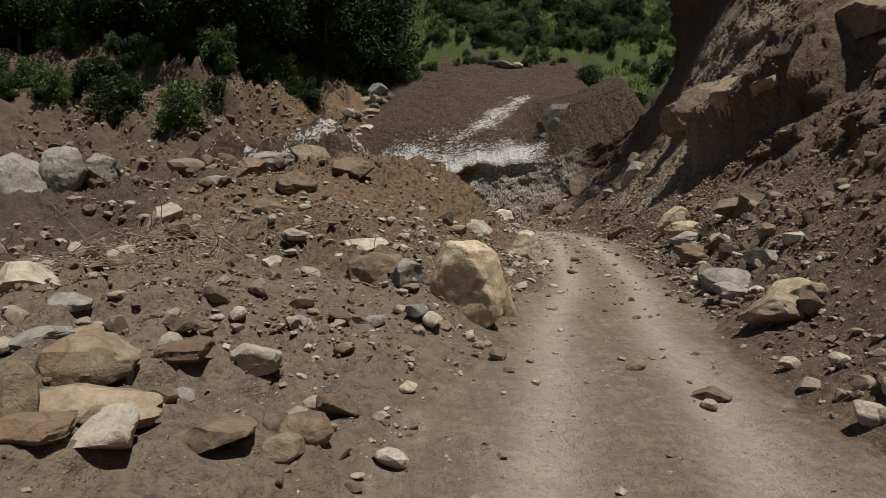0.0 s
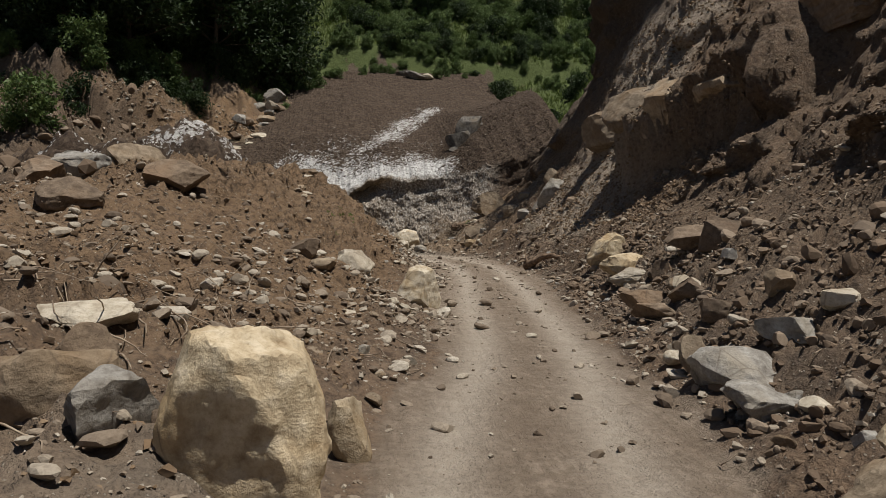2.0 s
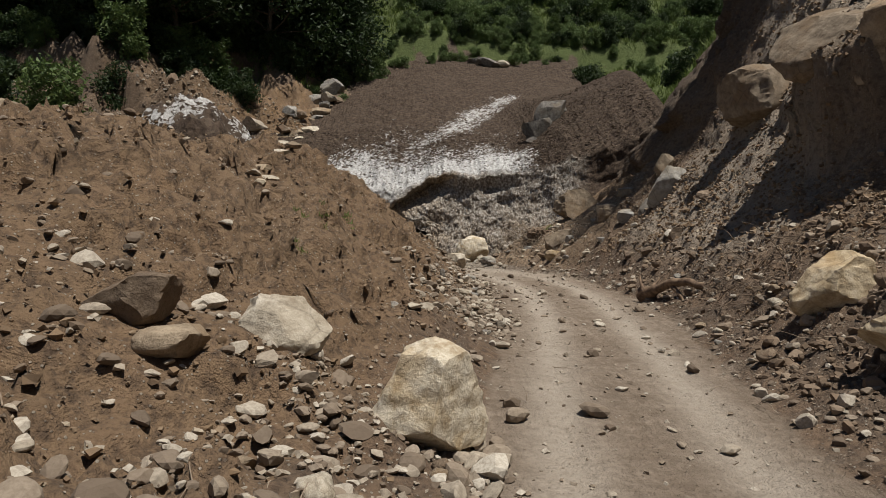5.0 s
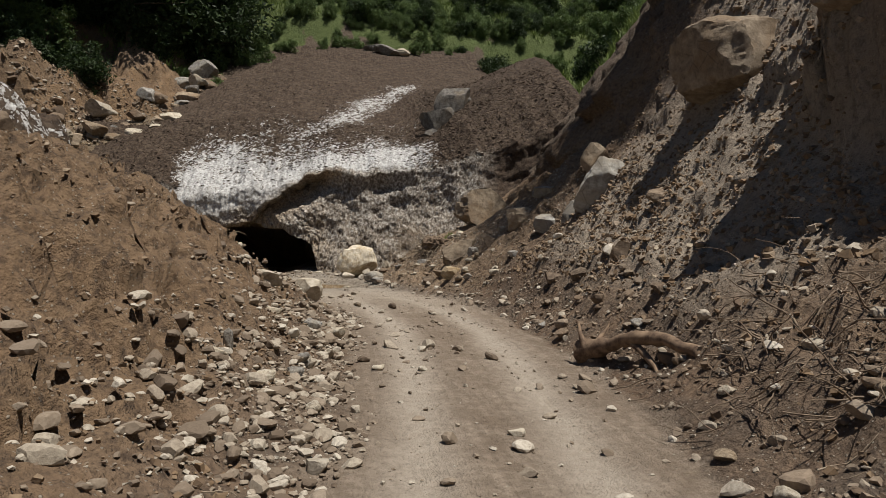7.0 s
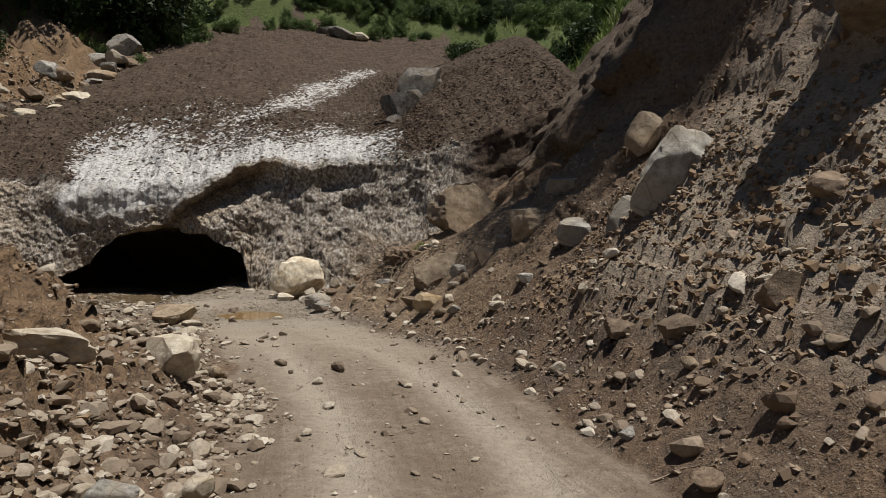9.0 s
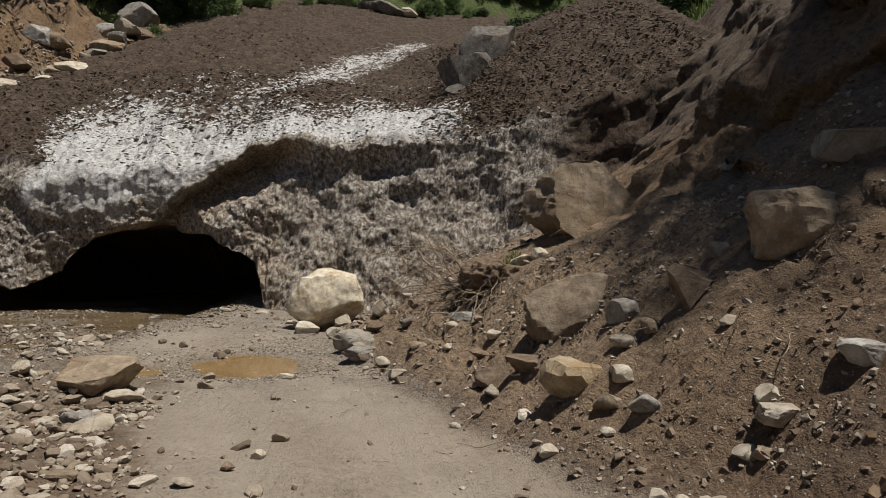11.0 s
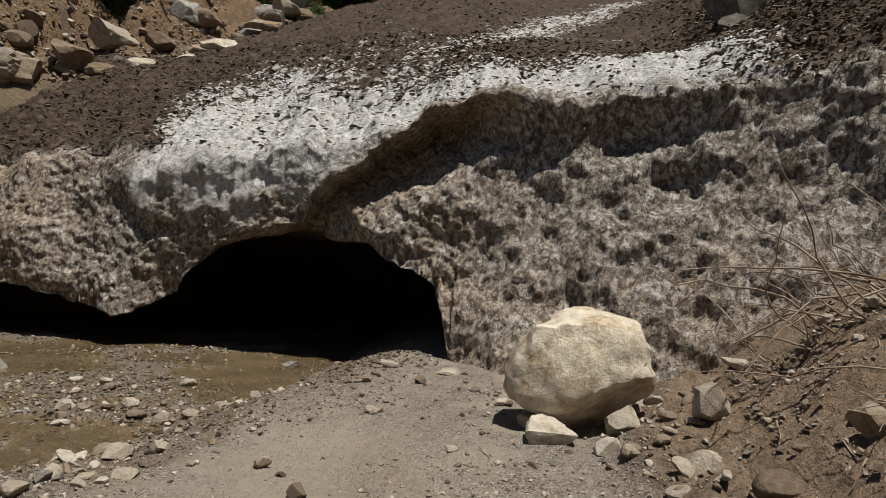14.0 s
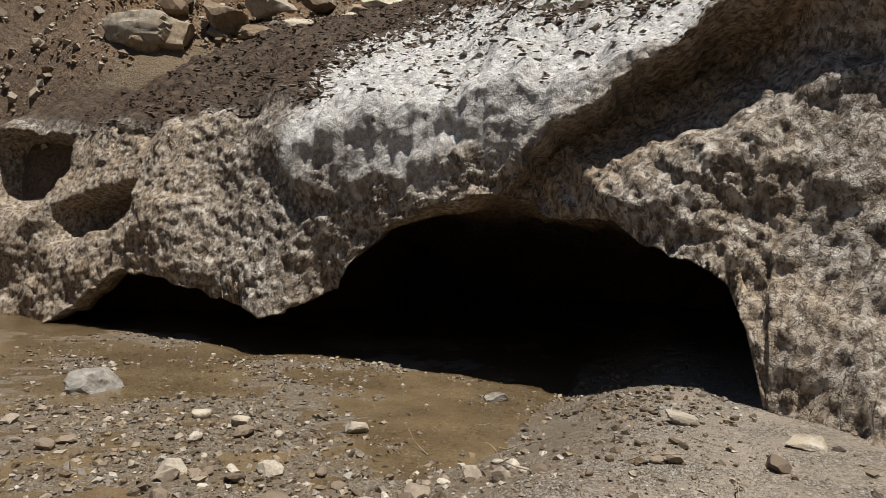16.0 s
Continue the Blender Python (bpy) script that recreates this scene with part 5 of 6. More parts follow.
# ---- loose stones and clods, too many to count ----
def scatter(name, label, count, seed, box, weight, sizes, level, material, flat=0.62, sink=0.25):
    """Strewn stones over a stretch of ground, thick where weight() is high."""
    r = np.random.RandomState(seed)
    n = count * 6
    x, y = r.uniform(box[0], box[1], n), r.uniform(box[2], box[3], n)
    keep = r.uniform(size=n) < weight(x, y)
    x, y = x[keep][:count], y[keep][:count]
    n = len(x)
    z = ground_z(x, y)
    out = overhang(x, y, z)
    x, y, z = x - 0.93 * out, y - 0.22 * out, z - 0.12 * out
    s = sizes[0] * (sizes[1] / sizes[0]) ** (r.uniform(size=n) ** 2.2)
    shapes = [chipped(level, seed * 31 + k, 7) for k in range(14)]
    face = shapes[0][1]
    pick = r.randint(0, 14, n)
    base = np.array([q[0] for q in shapes])[pick]
    dims = np.stack((s * r.uniform(0.75, 1.25, n), s * r.uniform(0.6, 1.0, n), s * flat * r.uniform(0.6, 1.15, n)), -1) / 2
    v = base * dims[:, None, :]
    a, b = r.uniform(0, 6.28, n), r.normal(0, 0.25, n)
    ca, sa, cb, sb = np.cos(a), np.sin(a), np.cos(b), np.sin(b)
    vx, vy, vz = v[..., 0], v[..., 1], v[..., 2]
    vx, vz = vx * cb[:, None] + vz * sb[:, None], -vx * sb[:, None] + vz * cb[:, None]
    vx, vy = vx * ca[:, None] - vy * sa[:, None], vx * sa[:, None] + vy * ca[:, None]
    v = np.stack((vx + x[:, None], vy + y[:, None], vz + (z + dims[:, 2] * (1 - 2 * sink))[:, None]), -1)
    k = v.shape[1]
    faces = (face[None] + (np.arange(n) * k)[:, None, None]).reshape(-1, 3)
    ob = new(name, mesh_from(name, v.reshape(-1, 3), faces, material, smooth=False))
    return tagged(ob, label, "stones", kind="stuff")


def off_road(x, y):
    e, d = road_left(y) - x, x - road_right(y)
    return np.maximum(e, d), e, d


def weight_bank(x, y):
    o, e, d = off_road(x, y)
    patch = sstep(-0.35, 0.55, fbm(x * 0.45, y * 0.45, octaves=3, seed=81))
    w = np.where(o > 0, 0.12 + 0.7 * patch * np.exp(-o / 4.0), 0.05 + 0.07 * patch)
    w = np.where((d > 0) & (d < 1.8), np.maximum(w, 0.55 * sstep(-0.5, 0.2, fbm(x * 0.7, y * 0.7, octaves=2, seed=85))), w)
    w = w * np.where((d > 0.7) & (y > 36), 0.28, 1)
    w = w * (1 - np.exp(-(((x - 3.08) / 1.1) ** 2 + ((y - 43.5) / 1.2) ** 2) ** 2))
    w = w * np.where((e > 1.2) & (y > 19.5) & (y < 33), 0.18, 1)
    return w * (y < 50.3 - 0.25 * (x - 5))


def weight_gravel(x, y):
    """The heap of broken stone along the road's left edge."""
    e = road_left(y) - x
    run = sstep(14.5, 16.5, y) * (1 - sstep(18, 19, y)) * 0.6 + sstep(22, 24.5, y) * (1 - sstep(33.5, 35, y)) + sstep(35.5, 37, y) * (1 - sstep(40.5, 42, y)) * 0.8
    return run * sstep(-0.45, 0.2, e + 0.25 * fbm(x, y, octaves=2, seed=87)) * (1 - sstep(1.1, 2.3, e + 0.5 * fbm(x * 0.8, y * 0.8, octaves=2, seed=88)))


def weight_stream(x, y):
    return (0.06 + 0.94 * sstep(1.6, 0.2, x - stream_edge(y))) * sstep(43.5, 46, y) * (0.25 + 0.75 * sstep(-0.4, 0.4, fbm(x * 0.6, y * 0.6, octaves=2, seed=89)))


def weight_slope(x, y):
    o, e, d = off_road(x, y)
    return (d > 0.3) * (1 - sstep(4.5, 7.5, d)) * (1 - 0.9 * sstep(36, 39, y)) * (0.35 + 0.65 * sstep(-0.4, 0.4, fbm(x * 0.5, y * 0.5, octaves=3, seed=90))) * (y < 49)


scatter("broken_stones", "pale broken stones strewn over the earth", 2600, 5, (-10, 9.5, 2.5, 50), weight_bank, (0.09, 0.30), 2, PEBBLE)
scatter("pebbles", "small pale pebbles strewn over the earth", 21000, 6, (-8, 9.5, 2.5, 50), weight_bank, (0.018, 0.08), 1, PEBBLE)
scatter("gravel_heap", "heap of pale broken gravel beside the road", 2600, 7, (-1, 5, 14, 42), weight_gravel, (0.06, 0.22), 2, PEBBLE)
scatter("fine_gravel", "fine pale gravel beside the road", 4200, 8, (-1, 5, 14, 42), weight_gravel, (0.03, 0.08), 1, PEBBLE)
scatter("stream_stones", "wet stones and pebbles in the stream bed", 19000, 9, (-9, 4.5, 43, 54.5), weight_stream, (0.014, 0.1), 1, WETSTONE)
scatter("clods", "brown clods of earth on the slope", 12000, 10, (3, 14, 2.5, 49), weight_slope, (0.03, 0.11), 1, CLOD, flat=0.8)
scatter("slope_stones", "brown stones on the eroded slope", 380, 11, (3, 13, 2.5, 37), weight_slope, (0.1, 0.32), 2, CLOD, flat=0.75)


scatter("shore_gravel", "fine grey gravel on the mud before the cave", 9000, 19, (-1.5, 6, 42, 50.3), lambda x, y: (x > stream_edge(y)) * (x < road_right(y) + 0.4) * (0.03 + 0.5 * sstep(0.0, 0.5, fbm(x * 0.7, y * 0.7, octaves=3, seed=155)) + 1.2 * np.exp(-((np.hypot((x - 3.2) / 1.15, (y - 43.5) / 1.25) - 1.0) / 0.16) ** 2)) * (1 - 0.9 * np.exp(-(((x - 1.5) / 1.5) ** 2 + ((y - 45.8) / 1.8) ** 2) ** 2)) * (1 - np.exp(-(((x - 3.08) / 1.0) ** 2 + ((y - 43.5) / 1.05) ** 2) ** 2)), (0.012, 0.05), 1, PEBBLE)
scatter("gully_stones", "stones and clods in the churned gully", 1600, 20, (-28, -5, 8, 40), lambda x, y: 0.15 + 0.85 * sstep(-0.1, 0.5, fbm(x * 0.25, y * 0.25, octaves=3, seed=157)), (0.12, 0.8), 0, CLOD, flat=0.75)


scatter("strewn_stones", "pale flat broken stones strewn over the bank's foot", 520, 25, (-4, 1.9, 9.5, 19), lambda x, y: (road_left(y) - x > 0.1) * (0.2 + 0.8 * sstep(-0.4, 0.3, fbm(x * 0.5, y * 0.5, octaves=2, seed=159))), (0.06, 0.22), 2, PEBBLE, flat=0.5)
scatter("slope_gravel", "crumbling gravel and earth on the slope", 12000, 26, (7, 14, 22, 36), lambda x, y: sstep(0.6, 1.5, x - road_right(y)) * (1 - sstep(6, 8, x - road_right(y))) * (0.3 + 0.7 * sstep(-0.3, 0.3, fbm(x * 0.6, y * 0.6, octaves=3, seed=160))), (0.03, 0.14), 1, OCHRE, flat=0.8, sink=0.35)


scatter("gully_rocks", "dark broken rocks heaped in the gully below the bank", 420, 27, (-30, -9, 26, 47), lambda x, y: 0.1 + 0.9 * sstep(-0.1, 0.4, fbm(x * 0.2, y * 0.2, octaves=3, seed=165)), (0.3, 1.5), 2, CLOD, flat=0.7)


scatter("slope_chips", "small stone chips and crumbs on the torn slope", 9000, 28, (4.3, 10.5, 36, 48), lambda x, y: sstep(0.2, 0.9, x - road_right(y)) * (1 - sstep(3.5, 5, x - road_right(y))) * (0.15 + 0.85 * sstep(-0.2, 0.4, fbm(x * 0.8, y * 0.8, octaves=3, seed=167))), (0.014, 0.075), 1, PEBBLE, flat=0.7)


scatter("stone_heap", "dark angular stones heaped at the slope's foot", 900, 29, (2.8, 9, 5, 22), lambda x, y: sstep(0.1, 0.5, x - road_right(y)) * (1 - sstep(1.8, 2.8, x - road_right(y))) * (0.1 + 0.9 * sstep(-0.2, 0.3, fbm(x * 0.6, y * 0.6, octaves=2, seed=169))), (0.05, 0.22), 2, CLOD, flat=0.75)


def weight_cliff(x, y):
    o, e, d = off_road(x, y)
    return sstep(2.0, 3.5, d) * (1 - sstep(9, 12, d)) * (0.3 + 0.7 * sstep(-0.3, 0.4, fbm(x * 0.6, y * 0.6, octaves=3, seed=99)))


scatter("slope_rubble", "crumbled brown earth and rubble on the steep slope", 3200, 15, (6, 15, 10, 40), weight_cliff, (0.04, 0.17), 0, CLOD, flat=0.85, sink=0.42)


def weight_left(x, y):
    o, e, d = off_road(x, y)
    return (e > 2.0) * (0.25 + 0.75 * sstep(-0.2, 0.5, fbm(x * 0.4, y * 0.4, octaves=3, seed=95))) * np.where((y > 20) & (x > -2.5), 0.25, 1)


scatter("bank_stones", "tan stones over the earth bank and gully", 1500, 12, (-14, 2, 2.5, 34), weight_left, (0.09, 0.36), 2, PEBBLE)
scatter("bank_clods", "brown clods over the earth bank", 3500, 13, (-12, 3, 2.5, 36), weight_left, (0.04, 0.13), 0, CLOD, flat=0.8)


scatter("bank_crumbs", "orange-brown crumbs of earth on the bulldozed bank", 17000, 17, (-7, 4, 6, 38), lambda x, y: (road_left(y) - x > 0.5) * (0.25 + 0.75 * sstep(-0.35, 0.4, fbm(x * 0.6, y * 0.6, octaves=3, seed=151))), (0.025, 0.1), 1, OCHRE, flat=0.8, sink=0.3)


scatter("bank_debris", "broken rocks and clods on the torn far bank", 900, 36, (-34, -12, 41, 62), lambda x, y: 0.15 + 0.85 * sstep(-0.2, 0.4, fbm(x * 0.3, y * 0.3, octaves=3, seed=175)), (0.15, 1.1), 2, CLOD, flat=0.75, sink=0.35)
scatter("bank_pebbles", "pale stones on the torn far bank", 1500, 37, (-34, -12, 41, 62), lambda x, y: 0.15 + 0.85 * sstep(-0.1, 0.4, fbm(x * 0.35, y * 0.35, octaves=3, seed=176)), (0.1, 0.5), 1, PEBBLE, flat=0.7, sink=0.3)


def weight_far(x, y):
    e = bank_edge(y) - x
    return sstep(-0.5, 0.5, e) * (1 - sstep(68, 73, y)) * sstep(-0.3, 0.5, fbm(x * 0.3, y * 0.3, octaves=3, seed=97))


scatter("bank_rubble", "stones and crumbled earth on the bank above the snow", 2200, 16, (-19, -6, 56.5, 66), lambda x, y: 0.8 * sstep(-0.6, 0.6, bank_edge(y) - x), (0.05, 0.34), 1, PEBBLE, flat=0.75)
scatter("bank_gravel", "ochre gravel and crumbs on the bank above the snow", 9000, 18, (-17, -6, 56.5, 66), lambda x, y: sstep(-0.6, 0.6, bank_edge(y) - x) * (0.3 + 0.7 * sstep(-0.3, 0.4, fbm(x * 0.5, y * 0.5, octaves=3, seed=153))), (0.03, 0.15), 1, OCHRE, flat=0.8)
scatter("far_bank_stones", "pale stones on the orange cut bank", 1500, 14, (-30, -3, 56.5, 72), weight_far, (0.07, 0.6), 0, PEBBLE, flat=0.7)


# the larger loose stones beside the road, each one a thing
def loose_stones(count):
    r = np.random.RandomState(77)
    shapes = [mesh_from("stone", chipped(3, 900 + k, 9)[0] * np.array((0.5, 0.4, 0.29)), chipped(3, 900 + k, 9)[1], (PALE, TAN, GREY, PALE, BROWN)[k % 5]) for k in range(15)]
    made = 0
    while made < count:
        y = r.uniform(3, 45)
        right = r.uniform() < 0.5
        off = 0.15 + 1.6 * r.uniform() ** 1.5
        x = float(road_right(np.array([y]))[0]) + off if right else float(road_left(np.array([y]))[0]) - off
        k, s = r.randint(15), r.uniform(0.14, 0.34)
        ob = new("stone", shapes[k])
        ob.location = (x, y, float(ground_z(x, y)[0]) + 0.2 * s)
        ob.rotation_euler = (r.normal(0, 0.15), r.normal(0, 0.15), r.uniform(0, 6.28))
        ob.scale = (s, s, s)
        tone = ("pale grey-tan", "tan", "grey", "pale grey-tan", "brown")[k % 5]
        tagged(ob, "small angular " + tone + " stone beside the dirt road", "rock", "loose stones beside the road")
        made += 1


loose_stones(110)


# ---- wood ----
def tube(points, radii, sides=7):
    """A bent stick as points and quads."""
    p = np.asarray(points, float)
    t = np.gradient(p, axis=0)
    t /= np.linalg.norm(t, axis=1, keepdims=True) + 1e-9
    side = np.cross(t, np.array((0.31, 0.17, 0.93)))
    side /= np.linalg.norm(side, axis=1, keepdims=True) + 1e-9
    up = np.cross(side, t)
    a = np.arange(sides) / sides * 2 * np.pi
    r = np.asarray(radii, float)[:, None, None]
    v = p[:, None, :] + r * (np.cos(a)[None, :, None] * side[:, None, :] + np.sin(a)[None, :, None] * up[:, None, :])
    n = len(p)
    i = np.arange(n * sides).reshape(n, sides)
    j = np.roll(i, -1, axis=1)
    f = np.stack((i[:-1], j[:-1], j[1:], i[1:]), -1).reshape(-1, 4)
    return v.reshape(-1, 3), f


def joined(pieces):
    vs, fs, k = [], [], 0
    for v, f in pieces:
        vs.append(v)
        fs.append(f + k)
        k += len(v)
    return np.concatenate(vs), np.concatenate(fs)


def bent(r, start, way, length, wander=0.25, steps=7, droop=0.0):
    """A wandering line of points."""
    p, d = np.array(start, float), np.array(way, float)
    d /= np.linalg.norm(d)
    out = [p.copy()]
    for _ in range(steps):
        d = d + r.normal(0, wander, 3) + np.array((0, 0, -droop))
        d /= np.linalg.norm(d)
        p = p + d * length / steps
        out.append(p.copy())
    return np.array(out)


def smooth_line(points, n=24):
    p = np.array(points, float)
    t = np.linspace(0, len(p) - 1, n)
    q = np.stack([np.interp(t, np.arange(len(p)), p[:, k]) for k in range(3)], -1)
    for _ in range(3):
        q[1:-1] = (q[:-2] + q[1:-1] * 2 + q[2:]) / 4
    return q


def dead_log():
    r = np.random.RandomState(4)
    line = smooth_line(((7.2, 28.3, 0.42), (7.3, 27.9, 0.55), (7.46, 27.3, 0.78), (7.62, 26.75, 0.86), (7.72, 26.2, 0.82), (7.78, 25.6, 0.72), (7.8, 24.9, 0.66)), 30)
    line = line + r.normal(0, 0.012, line.shape)
    root = new("fallen_log")
    root.location = (7.12, 28.2, 0.3)
    rad = np.interp(np.arange(30), (0, 2, 6, 18, 29), (0.21, 0.16, 0.1, 0.075, 0.05)) * (1 + r.normal(0, 0.11, 30))
    pieces = [tube(line, rad, 10)]
    part_ob = new("trunk", mesh_from("trunk", *joined(pieces), LOGWOOD))
    part_ob.parent = root
    part_ob.matrix_parent_inverse = Matrix.Translation(-root.location)
    for k, (a, w, ln) in enumerate((((7.45, 27.2, 0.72), (0.1, -1, -0.25), 1.5), ((7.14, 28.1, 0.5), (-0.2, 0.5, 0.7), 0.5), ((7.2, 28.0, 0.5), (0.6, 0.6, 0.5), 0.6))):
        b = bent(r, a, w, ln, 0.12, 8)
        limb = new("branch", mesh_from("branch", *tube(b, np.linspace(0.055, 0.015, len(b)), 7), LOGWOOD))
        limb.parent = root
        limb.matrix_parent_inverse = Matrix.Translation(-root.location)
    tagged(root, "bare twisted grey-brown log lying at the slope's foot", "log")


def brush(name, label, x, y, spread, count, length, thick, seed, lift=0.25, material=DRY, way=None):
    """A tangle of dry twigs or roots lying on the ground."""
    r = np.random.RandomState(seed)
    pieces = []
    for _ in range(count):
        px, py = x + r.normal(0, spread[0]), y + r.normal(0, spread[1])
        z = float(ground_z(px, py)[0]) + abs(r.normal(0, lift)) + 0.02
        d = np.array((r.normal(), r.normal(), r.normal() * 0.3)) if way is None else np.array(way) + r.normal(0, 0.45, 3)
        line = bent(r, (px, py, z), d, length * r.uniform(0.4, 1.3), 0.22, 7, 0.03)
        ground = ground_z(line[:, 0], line[:, 1]) + 0.01
        line[:, 2] = np.maximum(line[:, 2], ground)
        q = thick * r.uniform(0.5, 1.4)
        pieces.append(tube(line, np.linspace(q, q * 0.35, len(line)), 5))
    return tagged(new(name, mesh_from(name, *joined(pieces), material)), label, "twigs", kind="stuff")


dead_log()
brush("root_tangle", "tangle of dry roots at the slope's foot", 7.75, 24.4, (0.35, 0.8), 80, 0.8, 0.008, 21, 0.14, ROOT)
brush("dry_roots", "dry roots hanging on the slope", 8.3, 25.2, (0.35, 0.9), 24, 1.0, 0.011, 22, 0.2, ROOT)
brush("brushwood", "pile of grey dead brushwood on the bank", -4.4, 9.8, (1.2, 1.3), 260, 0.9, 0.009, 23, 0.12)
brush("bank_roots", "thin dry roots on the earth bank", -0.6, 12.6, (0.9, 1.6), 40, 0.8, 0.008, 24, 0.05)
brush("bank_sticks", "long dry roots and sticks on the bank's foot", -1.2, 11.3, (0.7, 0.7), 26, 1.1, 0.009, 34, 0.05, DRY, (0.8, -0.5, 0.0))
brush("gravel_sticks", "thin dry roots among the stones by the road", 0.9, 14.6, (0.7, 1.2), 26, 0.5, 0.007, 35, 0.03)
brush("dead_branches", "bare dead branches lying against the snow", 6.7, 46.6, (0.35, 0.45), 34, 1.6, 0.013, 25, 0.35, DRY, (-0.75, 0.35, 0.35))
brush("hanging_roots", "pale roots hanging from the torn slope", 6.4, 44.4, (0.4, 0.7), 46, 0.8, 0.008, 26, 0.12, DRY, (-0.6, -0.4, -0.4))
brush("root_mat", "dark torn root mat on the slope's edge", 6.85, 43.3, (0.22, 0.28), 200, 0.5, 0.009, 31, 0.2, BARK, (-0.5, -0.3, -0.5))
brush("torn_roots", "pale roots trailing from a torn root ball", 6.8, 42.9, (0.22, 0.25), 26, 0.75, 0.009, 32, 0.16, DRY, (-0.6, -0.6, -0.35))
brush("bare_branches", "bare grey branches of an uprooted shrub", 6.65, 43.8, (0.12, 0.2), 22, 1.5, 0.011, 33, 0.3, DRY, (-0.85, 0.25, 0.28))


def root_ball(x, y, z, w, d, h):
    v, f = chipped(5, 511, 4, 0.0, 0.4)
    v = v * (1 + 0.16 * fbm(*(v * 3.5).T, octaves=4, seed=3, gain=0.65))[:, None] * np.array((w, d, h)) / 2
    ob = new("root_ball", mesh_from("root_ball", v, f, CLOD))
    ob.location = (x, y, z)
    tagged(ob, "dark torn root ball of earth on the slope's edge", "earth clod")


root_ball(7.05, 43.35, float(ground_z(7.05, 43.35)[0]) + 0.12, 0.95, 0.95, 0.75)
brush("slope_twigs", "pale twigs scattered over the slope", 7.4, 40.0, (0.8, 2.5), 60, 0.5, 0.006, 27, 0.04)
brush("road_twigs", "dry twigs scattered along the road", 4.2, 28.0, (1.6, 11), 60, 0.3, 0.005, 28, 0.01)
brush("upper_twigs", "dry twigs on the steep slope", 7.5, 17.0, (1.2, 5), 90, 0.6, 0.007, 29, 0.05)
brush("snow_twigs", "dry twigs lying before the cave", 1.2, 48.5, (1.6, 1.8), 30, 0.45, 0.006, 30, 0.01)


# ---- water ----
def water_sheet(name, label, box, level, material, step, edge):
    xs, ys = np.arange(box[0], box[1], step), np.arange(box[2], box[3], step)
    X, Y = np.meshgrid(xs, ys)
    x, y = X.ravel(), Y.ravel()
    f = grid_faces(*X.shape)
    deep = ground_z(x, y) < level + edge
    f = f[deep[f].any(1)]
    used = np.unique(f)
    back = np.zeros(len(x), int)
    back[used] = np.arange(len(used))
    v = np.stack((x, y, np.full_like(x, level)), -1)[used]
    return tagged(new(name, mesh_from(name, v, back[f], material)), label, "water", kind="structure")


water_sheet("puddle", "brown muddy puddle in the dirt road", (2.05, 4.4, 42.2, 45.0), 0.03, MUDDY, 0.05, 0.02)
water_sheet("puddle", "small brown muddy puddle in the dirt road", (0.8, 2.3, 42.1, 43.5), 0.02, MUDDY, 0.05, 0.02)
water_sheet("stream", "shallow silty melt stream running out of the cave", (-16, 2.5, 41, 62), -0.4, STREAM, 0.12, 0.02)

# ---- the far bank: a second, smaller bed of dirty snow ----
def build_snow_rest():
    xs, ys = np.arange(-17, -2.5, 0.13), np.arange(31, 46, 0.13)
    X, Y = np.meshgrid(xs, ys)
    x, y = X.ravel(), Y.ravel()
    n1 = fbm(x * 0.3, y * 0.3, octaves=4, seed=111)
    top = 6.2 * sstep(31, 37.5, y + 0.2 * x + 2 + 1.2 * n1) * (1 - sstep(40, 45.5, y)) * sstep(-2.6, -5.2, x + 0.6 * n1) * (1 - sstep(-13, -17, x))
    w1, w2 = worley(x * 1.6, y * 1.6, y * 0 + 0.5, seed=41)
    z = top * 0.94 + (0.9 * n1 + 0.7 * fbm(x * 0.9, y * 0.9, octaves=3, seed=115)) * (top > 0.3) + 0.5 * (w1 - 0.5) + 0.12 * fbm(x * 3, y * 3, octaves=3, seed=112) - 0.6
    me = mesh_from("snow_rest", np.stack((x, y, z), -1), grid_faces(*X.shape), SNOW)
    clean = 0.1 + 0.7 * fbm(x * 0.5, y * 0.5, octaves=3, seed=113)
    for key, value in (("face", x * 0), ("clean", clean), ("pit", x * 0), ("tan", x * 0)):
        float_attribute(me, key, value)
    tagged(new("snow_rest", me), "broken bed of dirt-covered snow with white patches", "snow", kind="structure")


build_snow_rest()


# ---- plants ----
def leaf_cloud(r, centres, spread, count, size):
    """Small folded leaves strewn about the given centres."""
    c = centres[r.randint(0, len(centres), count)]
    off = r.normal(size=(count, 3))
    off /= np.linalg.norm(off, axis=1, keepdims=True)
    p = c + off * spread * r.uniform(0.25, 1, (count, 1)) ** 0.5
    a = r.normal(size=(count, 3))
    a /= np.linalg.norm(a, axis=1, keepdims=True)
    b = np.cross(a, r.normal(size=(count, 3)))
    b /= np.linalg.norm(b, axis=1, keepdims=True)
    s = size * r.uniform(0.6, 1.4, (count, 1))
    v = np.stack((p - a * s, p + b * s * 0.7, p + a * s), 1)
    f = np.arange(count * 3).reshape(count, 3)
    return v.reshape(-1, 3), f


